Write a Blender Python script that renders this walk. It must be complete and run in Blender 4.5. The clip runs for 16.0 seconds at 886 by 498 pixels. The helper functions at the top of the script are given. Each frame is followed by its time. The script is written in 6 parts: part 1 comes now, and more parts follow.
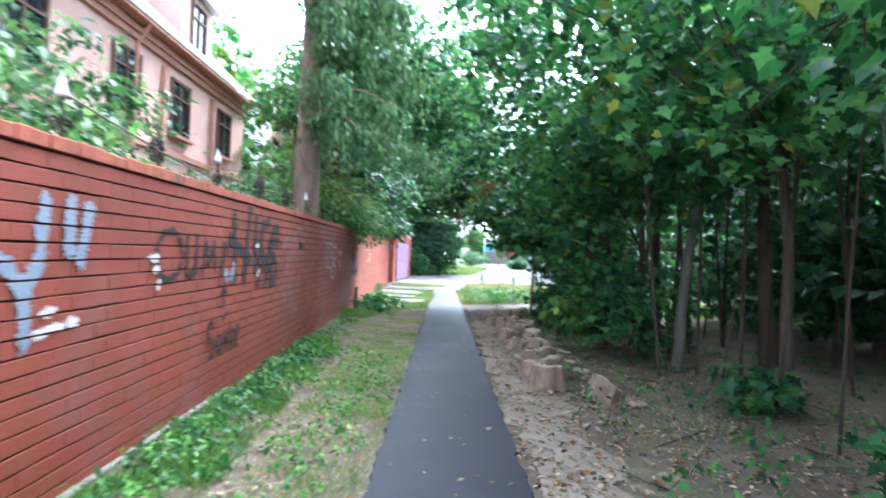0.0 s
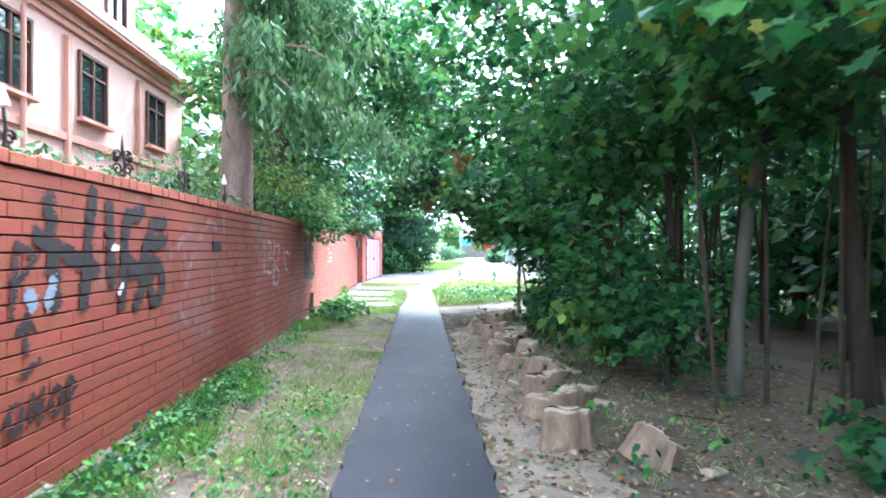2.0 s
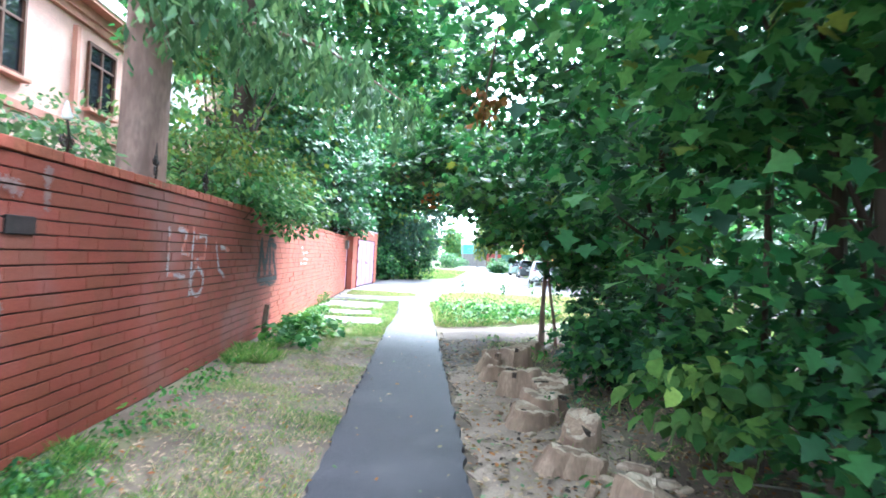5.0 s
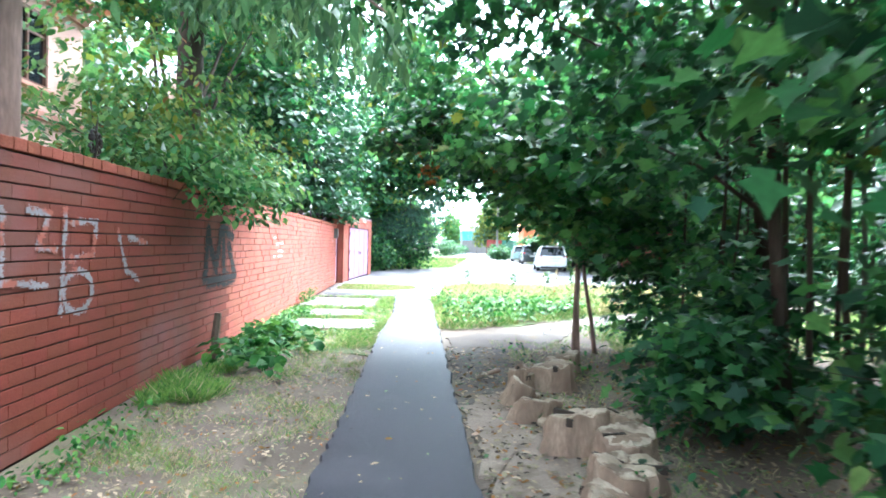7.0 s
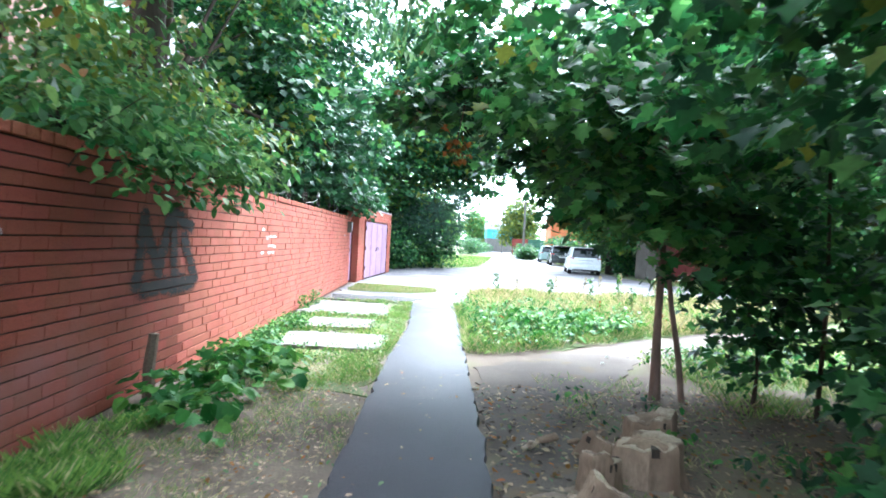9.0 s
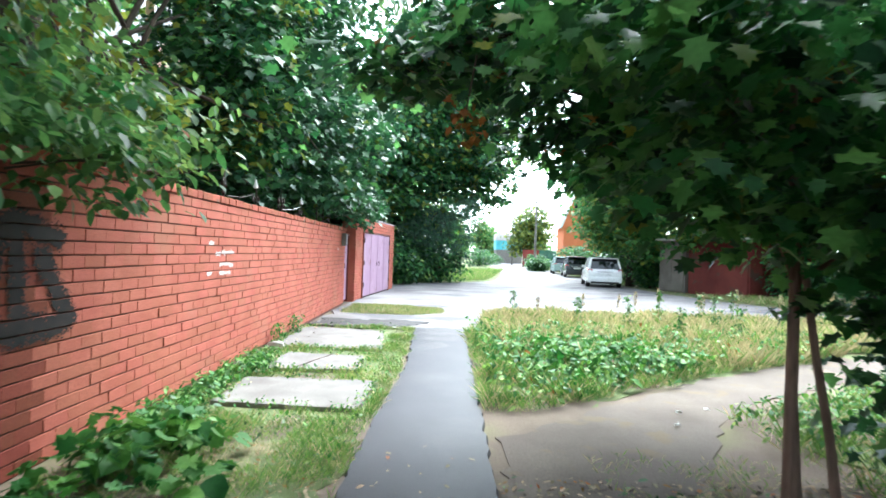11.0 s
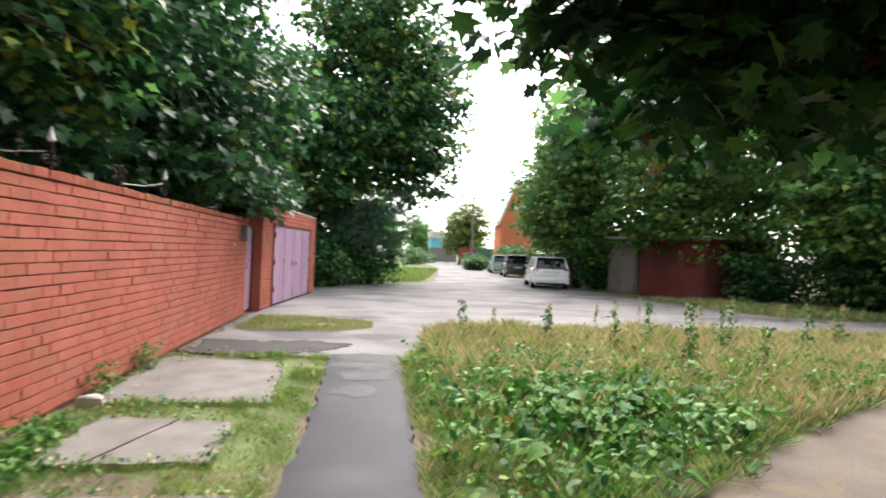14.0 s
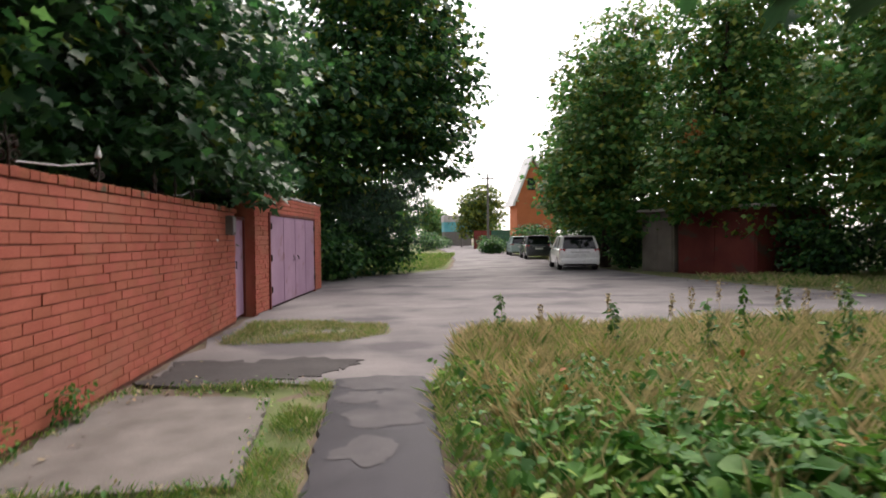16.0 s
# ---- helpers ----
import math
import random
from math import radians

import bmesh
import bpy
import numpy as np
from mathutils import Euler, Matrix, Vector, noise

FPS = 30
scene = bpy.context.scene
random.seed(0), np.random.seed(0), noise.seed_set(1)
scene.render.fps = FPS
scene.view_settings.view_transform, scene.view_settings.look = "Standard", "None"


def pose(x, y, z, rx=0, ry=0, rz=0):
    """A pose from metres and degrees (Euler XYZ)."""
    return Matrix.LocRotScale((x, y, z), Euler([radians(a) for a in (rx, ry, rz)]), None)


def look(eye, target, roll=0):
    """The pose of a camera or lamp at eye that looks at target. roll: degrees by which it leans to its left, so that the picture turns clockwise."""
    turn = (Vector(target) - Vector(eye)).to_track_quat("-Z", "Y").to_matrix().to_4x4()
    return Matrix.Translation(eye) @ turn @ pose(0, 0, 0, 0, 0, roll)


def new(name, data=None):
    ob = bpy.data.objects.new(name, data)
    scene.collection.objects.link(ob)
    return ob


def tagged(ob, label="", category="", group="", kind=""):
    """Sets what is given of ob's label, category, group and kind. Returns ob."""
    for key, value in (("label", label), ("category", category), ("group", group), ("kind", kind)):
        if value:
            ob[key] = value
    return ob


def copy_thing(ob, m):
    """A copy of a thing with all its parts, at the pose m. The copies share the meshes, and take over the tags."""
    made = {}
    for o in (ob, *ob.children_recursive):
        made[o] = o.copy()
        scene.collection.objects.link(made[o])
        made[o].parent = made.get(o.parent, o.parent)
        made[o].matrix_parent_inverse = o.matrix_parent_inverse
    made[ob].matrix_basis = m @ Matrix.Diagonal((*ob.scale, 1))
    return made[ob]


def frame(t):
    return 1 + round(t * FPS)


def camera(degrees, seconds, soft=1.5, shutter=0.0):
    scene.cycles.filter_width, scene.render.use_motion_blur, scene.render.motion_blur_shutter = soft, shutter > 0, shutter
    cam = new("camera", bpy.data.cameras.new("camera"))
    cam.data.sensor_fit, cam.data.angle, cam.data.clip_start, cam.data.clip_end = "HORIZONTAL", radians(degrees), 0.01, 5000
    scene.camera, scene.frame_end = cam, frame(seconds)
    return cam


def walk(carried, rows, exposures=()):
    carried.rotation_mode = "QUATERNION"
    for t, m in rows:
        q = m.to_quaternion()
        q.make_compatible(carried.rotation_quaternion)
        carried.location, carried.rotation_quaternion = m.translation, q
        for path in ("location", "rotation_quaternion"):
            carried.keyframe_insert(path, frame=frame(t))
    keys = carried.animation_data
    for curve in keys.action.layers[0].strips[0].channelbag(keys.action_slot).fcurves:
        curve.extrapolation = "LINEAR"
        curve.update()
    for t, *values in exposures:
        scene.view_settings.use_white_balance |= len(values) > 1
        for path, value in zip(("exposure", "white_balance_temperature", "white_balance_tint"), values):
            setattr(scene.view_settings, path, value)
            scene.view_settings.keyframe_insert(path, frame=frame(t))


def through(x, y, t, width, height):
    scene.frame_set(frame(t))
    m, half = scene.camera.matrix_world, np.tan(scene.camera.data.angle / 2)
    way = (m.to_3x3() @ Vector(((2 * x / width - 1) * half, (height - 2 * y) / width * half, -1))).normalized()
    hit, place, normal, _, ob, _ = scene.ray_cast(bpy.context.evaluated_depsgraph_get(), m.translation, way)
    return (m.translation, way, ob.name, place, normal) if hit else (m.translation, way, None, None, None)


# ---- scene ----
cam = camera(74.4, 16.0, soft=1.7, shutter=0.6)
METRES, EYE, TILT, LEAN, TURN = 17.77, 1.55, -1.66, 0.0, -1.1
ROWS = [
    (0.0, 0.0, 0.0, 0.0, -0.09, 2.13, -2.33),
    (0.5, -0.0007, 0.0335, 0.0023, -3.91, 0.54, -1.57),
    (1.0, 0.0042, 0.0675, 0.003, -0.54, 0.64, -0.15),
    (1.5, 0.005, 0.0985, 0.0029, -2.05, 2.39, -1.56),
    (2.0, 0.0075, 0.1328, 0.0035, -2.35, 1.7, 0.04),
    (2.5, 0.0104, 0.1642, 0.0048, -0.73, 1.2, -0.87),
    (3.0, 0.0088, 0.1955, 0.0062, -3.62, 0.57, -0.14),
    (3.5, 0.0108, 0.2275, 0.0059, 2.51, 2.03, 0.36),
    (4.0, 0.0111, 0.257, 0.006, 0.07, 2.35, -1.65),
    (6.5, 0.0154, 0.4183, 0.0096, -3.72, 2.26, -2.5),
    (7.0, 0.0131, 0.4508, 0.0102, -2.53, 1.19, -1.22),
    (7.5, 0.0138, 0.4838, 0.0125, -1.36, 0.09, -1.39),
    (8.0, 0.0104, 0.5153, 0.0149, -3.25, 0.2, -0.6),
    (8.5, 0.0127, 0.5472, 0.0147, -0.44, 1.46, -0.36),
    (9.0, 0.0136, 0.5775, 0.0153, -0.29, 0.82, -2.9),
    (11.5, 0.0156, 0.7324, 0.0212, 0.71, 2.11, -1.86),
    (12.0, 0.0138, 0.7622, 0.023, -1.27, -0.35, 0.54),
    (12.5, 0.0166, 0.793, 0.0246, 1.04, -0.02, 0.45),
    (13.0, 0.0153, 0.8209, 0.0245, -3.06, 0.7, -0.6),
    (13.5, 0.0168, 0.851, 0.0242, -2.9, 1.75, -0.29),
    (14.0, 0.0184, 0.8774, 0.0251, -5.97, 1.99, -2.1),
    (14.5, 0.0173, 0.9064, 0.0265, -10.5, -0.2, -1.59),
    (15.0, 0.0199, 0.9363, 0.0267, -5.5, -0.97, -1.72),
    (15.5, 0.0195, 0.9671, 0.028, -4.65, -0.71, -2.99),
    (16.0, 0.018, 0.9969, 0.0291, -4.62, 0.43, 0.76),
]
EXPOSURES = [(0.0, 3.2, 5150, 6), (1.5, 3.6, 5100, 6), (4.0, 3.85, 5150, 5), (7.0, 3.9, 5250, 3), (9.0, 3.45, 5250, 3), (11.5, 2.9, 5700, 0), (12.5, 2.8, 6000, 0), (13.0, 2.6, 6400, 6), (14.0, 2.1, 6600, 10), (14.5, 1.8, 6600, 10), (16.0, 1.15, 6900, 16)]
walk(cam, [(t, pose(0, 0, EYE, TILT, LEAN, TURN) @ pose(METRES * x, METRES * y, METRES * z, 90 + pitch, roll, yaw)) for t, x, y, z, yaw, pitch, roll in ROWS],
     exposures=EXPOSURES)

# ---- world and light ----
world = bpy.data.worlds.new("sky")
scene.world = world
world.use_nodes = True
wn = world.node_tree
wn.nodes.clear()
sky = wn.nodes.new("ShaderNodeTexSky")
sky.sky_type, sky.sun_disc = "NISHITA", False
sky.sun_elevation, sky.sun_rotation = radians(52), radians(22)
sky.air_density, sky.dust_density, sky.ozone_density = 1.0, 2.0, 1.0
pale = wn.nodes.new("ShaderNodeHueSaturation")
pale.inputs["Saturation"].default_value = 0.22
back = wn.nodes.new("ShaderNodeBackground")
back.inputs["Strength"].default_value = 0.15
wout = wn.nodes.new("ShaderNodeOutputWorld")
wn.links.new(sky.outputs[0], pale.inputs["Color"])
wn.links.new(pale.outputs[0], back.inputs["Color"])
wn.links.new(back.outputs[0], wout.inputs["Surface"])

sun_data = bpy.data.lights.new("sun", "SUN")
sun_data.energy, sun_data.angle, sun_data.color = 1.5, radians(35), (1.0, 0.95, 0.88)
sun = new("sun", sun_data)
sun.matrix_world = look((20 * math.sin(radians(22)), 20 * math.cos(radians(22)), 25.6), (0, 0, 0))


# ---- materials ----
def material(name, dark, light, rough=0.8, scale=6.0, fine=60.0, bump=0.25, metal=0.0, spots=None, spot_scale=1.2,
             spot_at=0.58, island=0.0, obj=0.0, through=0.0, spec=0.3, stretch=(1, 1, 1), coat=0.0, soft=0.08):
    """Two scales of noise between two colours, optional stains, relief, random shifts from piece to piece."""
    m = bpy.data.materials.new(name)
    m.use_nodes = True
    nt = m.node_tree
    bsdf = nt.nodes["Principled BSDF"]
    out = nt.nodes["Material Output"]
    mp = nt.nodes.new("ShaderNodeMapping")
    mp.inputs["Scale"].default_value = stretch
    geo = nt.nodes.new("ShaderNodeNewGeometry")
    nt.links.new(geo.outputs["Position"], mp.inputs["Vector"])

    def noise_tex(s, detail=4.0):
        n = nt.nodes.new("ShaderNodeTexNoise")
        n.inputs["Scale"].default_value, n.inputs["Detail"].default_value = s, detail
        nt.links.new(mp.outputs[0], n.inputs["Vector"])
        return n.outputs["Fac"]

    def mix(fac, a, b):
        x = nt.nodes.new("ShaderNodeMix")
        x.data_type = "RGBA"
        for sock, v in ((x.inputs[0], fac), (x.inputs[6], a), (x.inputs[7], b)):
            if isinstance(v, (tuple, float)):
                sock.default_value = (*v, 1) if isinstance(v, tuple) else v
            else:
                nt.links.new(v, sock)
        return x.outputs[2]

    def ramp(v, a, b):
        r = nt.nodes.new("ShaderNodeMapRange")
        r.inputs["From Min"].default_value, r.inputs["From Max"].default_value = a, b
        nt.links.new(v, r.inputs["Value"])
        return r.outputs[0]

    big, small = noise_tex(scale), noise_tex(fine, 6.0)
    col = mix(ramp(big, 0.3, 0.7), dark, light)
    mid = tuple((a + b) / 2 for a, b in zip(dark, light))
    col = mix(ramp(small, 0.35, 0.9), col, tuple(c * 0.6 for c in mid))
    if spots:
        sp = noise_tex(spot_scale, 7.0)
        col = mix(ramp(sp, spot_at, spot_at + soft), col, spots)
    if island or obj:
        hsv = nt.nodes.new("ShaderNodeHueSaturation")
        src = geo.outputs["Random Per Island"]
        amount = island
        if obj:
            oi = nt.nodes.new("ShaderNodeObjectInfo")
            src, amount = oi.outputs["Random"], obj
        r = nt.nodes.new("ShaderNodeMapRange")
        r.inputs["To Min"].default_value, r.inputs["To Max"].default_value = 1 - amount, 1 + amount
        nt.links.new(src, r.inputs["Value"])
        nt.links.new(r.outputs[0], hsv.inputs["Value"])
        r2 = nt.nodes.new("ShaderNodeMapRange")
        r2.inputs["To Min"].default_value, r2.inputs["To Max"].default_value = 0.5 + amount * 0.06, 0.5 - amount * 0.06
        nt.links.new(src, r2.inputs["Value"])
        nt.links.new(r2.outputs[0], hsv.inputs["Hue"])
        nt.links.new(col, hsv.inputs["Color"])
        col = hsv.outputs[0]
    nt.links.new(col, bsdf.inputs["Base Color"])
    bsdf.inputs["Roughness"].default_value = rough
    bsdf.inputs["Metallic"].default_value = metal
    bsdf.inputs["Specular IOR Level"].default_value = spec
    bsdf.inputs["Coat Weight"].default_value = coat
    if bump:
        b = nt.nodes.new("ShaderNodeBump")
        b.inputs["Strength"].default_value = bump
        b.inputs["Distance"].default_value = 0.01
        nt.links.new(small, b.inputs["Height"])
        nt.links.new(b.outputs[0], bsdf.inputs["Normal"])
    if through:
        tr = nt.nodes.new("ShaderNodeBsdfTranslucent")
        nt.links.new(col, tr.inputs["Color"])
        ms = nt.nodes.new("ShaderNodeMixShader")
        ms.inputs[0].default_value = through
        nt.links.new(bsdf.outputs[0], ms.inputs[1])
        nt.links.new(tr.outputs[0], ms.inputs[2])
        nt.links.new(ms.outputs[0], out.inputs["Surface"])
    return m


def plain_glass(name, tint=(0.02, 0.025, 0.03), rough=0.05):
    m = bpy.data.materials.new(name)
    m.use_nodes = True
    b = m.node_tree.nodes["Principled BSDF"]
    b.inputs["Base Color"].default_value = (*tint, 1)
    b.inputs["Roughness"].default_value = rough
    b.inputs["Specular IOR Level"].default_value = 0.6
    return m


BRICK = material("red_brick", (0.40, 0.105, 0.068), (0.505, 0.153, 0.102), 0.85, 2.2, 70, 0.35, spots=(0.38, 0.13, 0.085), spot_scale=0.9, island=0.07)
BRICK_OLD = material("old_painted_brick", (0.20, 0.042, 0.024), (0.285, 0.066, 0.037), 0.8, 0.9, 60, 0.3, spots=(0.21, 0.085, 0.07), spot_scale=0.7, spot_at=0.56, soft=0.15, island=0.08)
BRICK_PIECE = material("red_brick_piece", (0.40, 0.105, 0.068), (0.505, 0.153, 0.102), 0.85, 2.2, 70, 0.35, spots=(0.38, 0.13, 0.085), spot_scale=0.9, obj=0.07)
BRICK_TOP = material("mossy_brick", (0.27, 0.075, 0.045), (0.43, 0.12, 0.068), 0.9, 5, 60, 0.5, spots=(0.10, 0.075, 0.045), spot_scale=3, spot_at=0.62, island=0.1)
MORTAR = material("mortar", (0.045, 0.025, 0.02), (0.10, 0.05, 0.04), 0.95, 4, 60, 0.4)
MORTAR_RED = material("red_mortar", (0.11, 0.048, 0.038), (0.18, 0.082, 0.064), 0.95, 4, 60, 0.4)
CONCRETE = material("concrete", (0.15, 0.135, 0.125), (0.245, 0.225, 0.21), 0.9, 3, 90, 0.4, spots=(0.12, 0.105, 0.095), spot_scale=1.6, soft=0.2)
ASPHALT_PATH = material("path_asphalt", (0.018, 0.0165, 0.0255), (0.031, 0.0285, 0.041), 0.58, 1.2, 160, 0.5, spots=(0.055, 0.052, 0.062), spot_scale=0.8, spot_at=0.55, soft=0.2)
ASPHALT_ROAD = material("road_asphalt", (0.14, 0.128, 0.132), (0.27, 0.248, 0.248), 0.85, 0.7, 110, 0.5, spots=(0.10, 0.092, 0.10), spot_scale=0.6, spot_at=0.52, soft=0.11, stretch=(0.8, 1.0, 1))
ASPHALT_PALE = material("pale_path_patch", (0.07, 0.066, 0.074), (0.125, 0.117, 0.124), 0.8, 2.5, 120, 0.5)
ASPHALT_DARK = material("tar_patch", (0.045, 0.04, 0.042), (0.075, 0.07, 0.07), 0.85, 2, 120, 0.5)
SOIL = material("soil", (0.118, 0.088, 0.066), (0.225, 0.172, 0.13), 0.95, 1.6, 45, 0.8, spots=(0.15, 0.14, 0.07), spot_scale=0.8, spot_at=0.55, soft=0.15)
DIRT = material("trodden_dirt", (0.115, 0.091, 0.076), (0.185, 0.15, 0.126), 0.95, 1.4, 60, 0.6, spots=(0.16, 0.12, 0.08), spot_scale=2.3)
# Pale with chips; colour also lifted for light missing below the crowns.
DIRT_PALE = material("pale_dirt_with_chips", (0.23, 0.175, 0.135), (0.37, 0.29, 0.225), 0.95, 2.2, 55, 0.8, spots=(0.17, 0.125, 0.09), spot_scale=3.1, spot_at=0.55, soft=0.12)
BARK = material("bark", (0.032, 0.024, 0.018), (0.092, 0.068, 0.051), 0.95, 5, 40, 1.0, stretch=(1, 1, 0.25))
BARK_PINE = material("spruce_bark", (0.14, 0.09, 0.07), (0.31, 0.205, 0.165), 0.95, 5, 30, 1.0, stretch=(1, 1, 0.3))
BARK_PALE = material("pale_bark", (0.09, 0.083, 0.066), (0.19, 0.175, 0.14), 0.9, 5, 40, 0.8, stretch=(1, 1, 0.3))
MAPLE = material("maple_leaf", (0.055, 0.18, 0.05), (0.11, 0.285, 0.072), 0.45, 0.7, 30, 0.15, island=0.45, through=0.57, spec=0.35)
# Darker copy of MAPLE; the shade inside crowns is put into its colour.
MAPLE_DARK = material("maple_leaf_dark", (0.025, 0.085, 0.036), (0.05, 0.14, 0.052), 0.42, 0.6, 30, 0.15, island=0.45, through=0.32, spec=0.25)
MAPLE_YELLOW = material("yellowing_leaf", (0.10, 0.17, 0.025), (0.24, 0.27, 0.04), 0.5, 0.9, 30, 0.15, island=0.4, through=0.35)
BUSH = material("bush_leaf", (0.075, 0.18, 0.05), (0.16, 0.30, 0.08), 0.5, 0.9, 30, 0.1, island=0.5, through=0.45)
BUSH_PALE = material("pale_bush_leaf", (0.08, 0.15, 0.06), (0.16, 0.24, 0.10), 0.55, 0.9, 30, 0.1, island=0.45, through=0.3)
BROWN_LEAF = material("withered_leaf", (0.16, 0.07, 0.02), (0.34, 0.16, 0.03), 0.7, 3, 30, 0.2, island=0.4, through=0.25)
SPRUCE = material("spruce_needles", (0.065, 0.15, 0.06), (0.15, 0.27, 0.10), 0.6, 0.8, 40, 0.1, island=0.5, through=0.35)
PINE = material("pine_needles", (0.045, 0.10, 0.065), (0.085, 0.16, 0.10), 0.6, 0.8, 40, 0.1, island=0.4, through=0.2)
GRASS = material("grass_blade", (0.12, 0.25, 0.048), (0.25, 0.41, 0.09), 0.6, 0.8, 30, 0.0, island=0.45, through=0.3)
STRAW = material("dry_grass", (0.46, 0.39, 0.19), (0.66, 0.57, 0.33), 0.7, 0.9, 30, 0.0, island=0.4, through=0.25)
WEED = material("weed_leaf", (0.048, 0.17, 0.028), (0.11, 0.29, 0.05), 0.6, 0.9, 30, 0.1, island=0.5, through=0.25, spec=0.25)
WEED_PIECE = material("weed_leaf_piece", (0.036, 0.135, 0.022), (0.088, 0.24, 0.04), 0.6, 3.0, 30, 0.2, obj=0.45, through=0.25, spec=0.2)
LITTER = material("fallen_leaf", (0.24, 0.17, 0.09), (0.42, 0.34, 0.22), 0.8, 3, 40, 0.1, island=0.5)
CUT_WOOD = material("cut_wood", (0.36, 0.27, 0.19), (0.58, 0.47, 0.35), 0.9, 6, 50, 0.6, spots=(0.20, 0.14, 0.10), spot_scale=7, spot_at=0.54)
STUMP_BARK = material("stump_bark", (0.17, 0.11, 0.075), (0.42, 0.30, 0.21), 0.95, 5, 45, 1.0, stretch=(1, 1, 0.35))
HOUSE_BRICK = material("pink_plaster_brick", (0.73, 0.43, 0.36), (0.83, 0.53, 0.45), 0.9, 1.2, 45, 0.3, spots=(0.78, 0.50, 0.43), spot_scale=0.7)
HOUSE_TRIM = material("house_trim_brick", (0.52, 0.25, 0.19), (0.64, 0.34, 0.26), 0.9, 3, 45, 0.3)
ROOF = material("roof_sheet", (0.46, 0.41, 0.42), (0.60, 0.55, 0.56), 0.55, 1.5, 50, 0.2)
WOOD_DARK = material("brown_window_wood", (0.10, 0.045, 0.03), (0.17, 0.08, 0.05), 0.6, 6, 60, 0.3)
GLASS = plain_glass("window_glass")
CAR_GLASS = plain_glass("car_glass", (0.008, 0.01, 0.012), 0.03)
IRON = material("wrought_iron", (0.02, 0.018, 0.018), (0.06, 0.045, 0.035), 0.55, 9, 60, 0.3, metal=0.6)
WHITE_METAL = material("white_painted_metal", (0.72, 0.72, 0.72), (0.82, 0.82, 0.80), 0.5, 9, 60, 0.1)
LILAC = material("lilac_paint", (0.36, 0.22, 0.33), (0.46, 0.30, 0.42), 0.6, 1.6, 60, 0.15, spots=(0.28, 0.16, 0.20), spot_scale=2.6, spot_at=0.6)
ORANGE_BRICK = material("orange_brick", (0.55, 0.16, 0.07), (0.68, 0.22, 0.10), 0.85, 1, 40, 0.2)
RUST_RED = material("dark_red_sheet", (0.12, 0.022, 0.02), (0.20, 0.045, 0.035), 0.7, 1.2, 50, 0.2, spots=(0.09, 0.05, 0.04), spot_scale=1.5)
GREY_PANEL = material("grey_panel", (0.16, 0.14, 0.12), (0.26, 0.23, 0.20), 0.85, 1.6, 50, 0.3)
GREY_PANEL_PALE = material("pale_concrete", (0.38, 0.36, 0.33), (0.52, 0.50, 0.46), 0.9, 6, 80, 0.4)
GREEN_FENCE = material("green_fence_sheet", (0.02, 0.10, 0.075), (0.04, 0.15, 0.11), 0.6, 2, 40, 0.1)
BLUE_SHEET = material("turquoise_sheet", (0.10, 0.42, 0.50), (0.16, 0.52, 0.60), 0.6, 2, 40, 0.1)
PALE_TIMBER = material("pale_timber", (0.40, 0.28, 0.15), (0.58, 0.43, 0.26), 0.85, 3, 50, 0.4, stretch=(1, 1, 0.2))
POST_WOOD = material("weathered_post", (0.10, 0.07, 0.05), (0.20, 0.15, 0.11), 0.9, 6, 60, 0.5)
LAMP_GREY = material("grey_lamp_metal", (0.30, 0.30, 0.31), (0.42, 0.42, 0.43), 0.5, 6, 60, 0.1, metal=0.4)
CAR_WHITE = material("white_car_paint", (0.74, 0.74, 0.73), (0.80, 0.80, 0.79), 0.25, 2, 20, 0.0, coat=0.6, spec=0.5)
CAR_GREY = material("dark_grey_car_paint", (0.035, 0.04, 0.046), (0.055, 0.06, 0.068), 0.25, 2, 20, 0.0, coat=0.8, spec=0.5)
CAR_TEAL = material("pale_green_car_paint", (0.30, 0.42, 0.40), (0.36, 0.48, 0.45), 0.3, 2, 20, 0.0, coat=0.6)
RUBBER = material("tyre_rubber", (0.012, 0.012, 0.012), (0.025, 0.025, 0.025), 0.85, 8, 60, 0.2)
PLASTIC = material("black_plastic", (0.015, 0.015, 0.016), (0.03, 0.03, 0.03), 0.6, 8, 60, 0.1)
RIM = material("wheel_rim", (0.35, 0.35, 0.36), (0.5, 0.5, 0.5), 0.35, 8, 60, 0.0, metal=0.8)
TAIL_RED = material("red_tail_lens", (0.35, 0.01, 0.01), (0.5, 0.02, 0.02), 0.2, 8, 60, 0.0, coat=0.7)
PAINT_BLACK = material("black_spray_paint", (0.012, 0.01, 0.011), (0.042, 0.026, 0.025), 0.8, 9, 80, 0.1)
PAINT_BLUE = material("blue_grey_spray_paint", (0.19, 0.23, 0.30), (0.28, 0.31, 0.38), 0.8, 7, 80, 0.1, spots=(0.34, 0.15, 0.12), spot_scale=5, spot_at=0.62)
PAINT_GREY = material("faded_grey_spray_paint", (0.30, 0.25, 0.27), (0.42, 0.37, 0.38), 0.8, 9, 80, 0.1, spots=(0.40, 0.12, 0.08), spot_scale=6, spot_at=0.52)
PAINT_FAINT = material("faint_grey_spray_paint", (0.20, 0.11, 0.10), (0.27, 0.17, 0.16), 0.8, 9, 80, 0.1, spots=(0.24, 0.06, 0.04), spot_scale=5, spot_at=0.5)
PAINT_WHITE = material("white_smeared_paint", (0.60, 0.52, 0.50), (0.72, 0.66, 0.64), 0.8, 9, 80, 0.1)


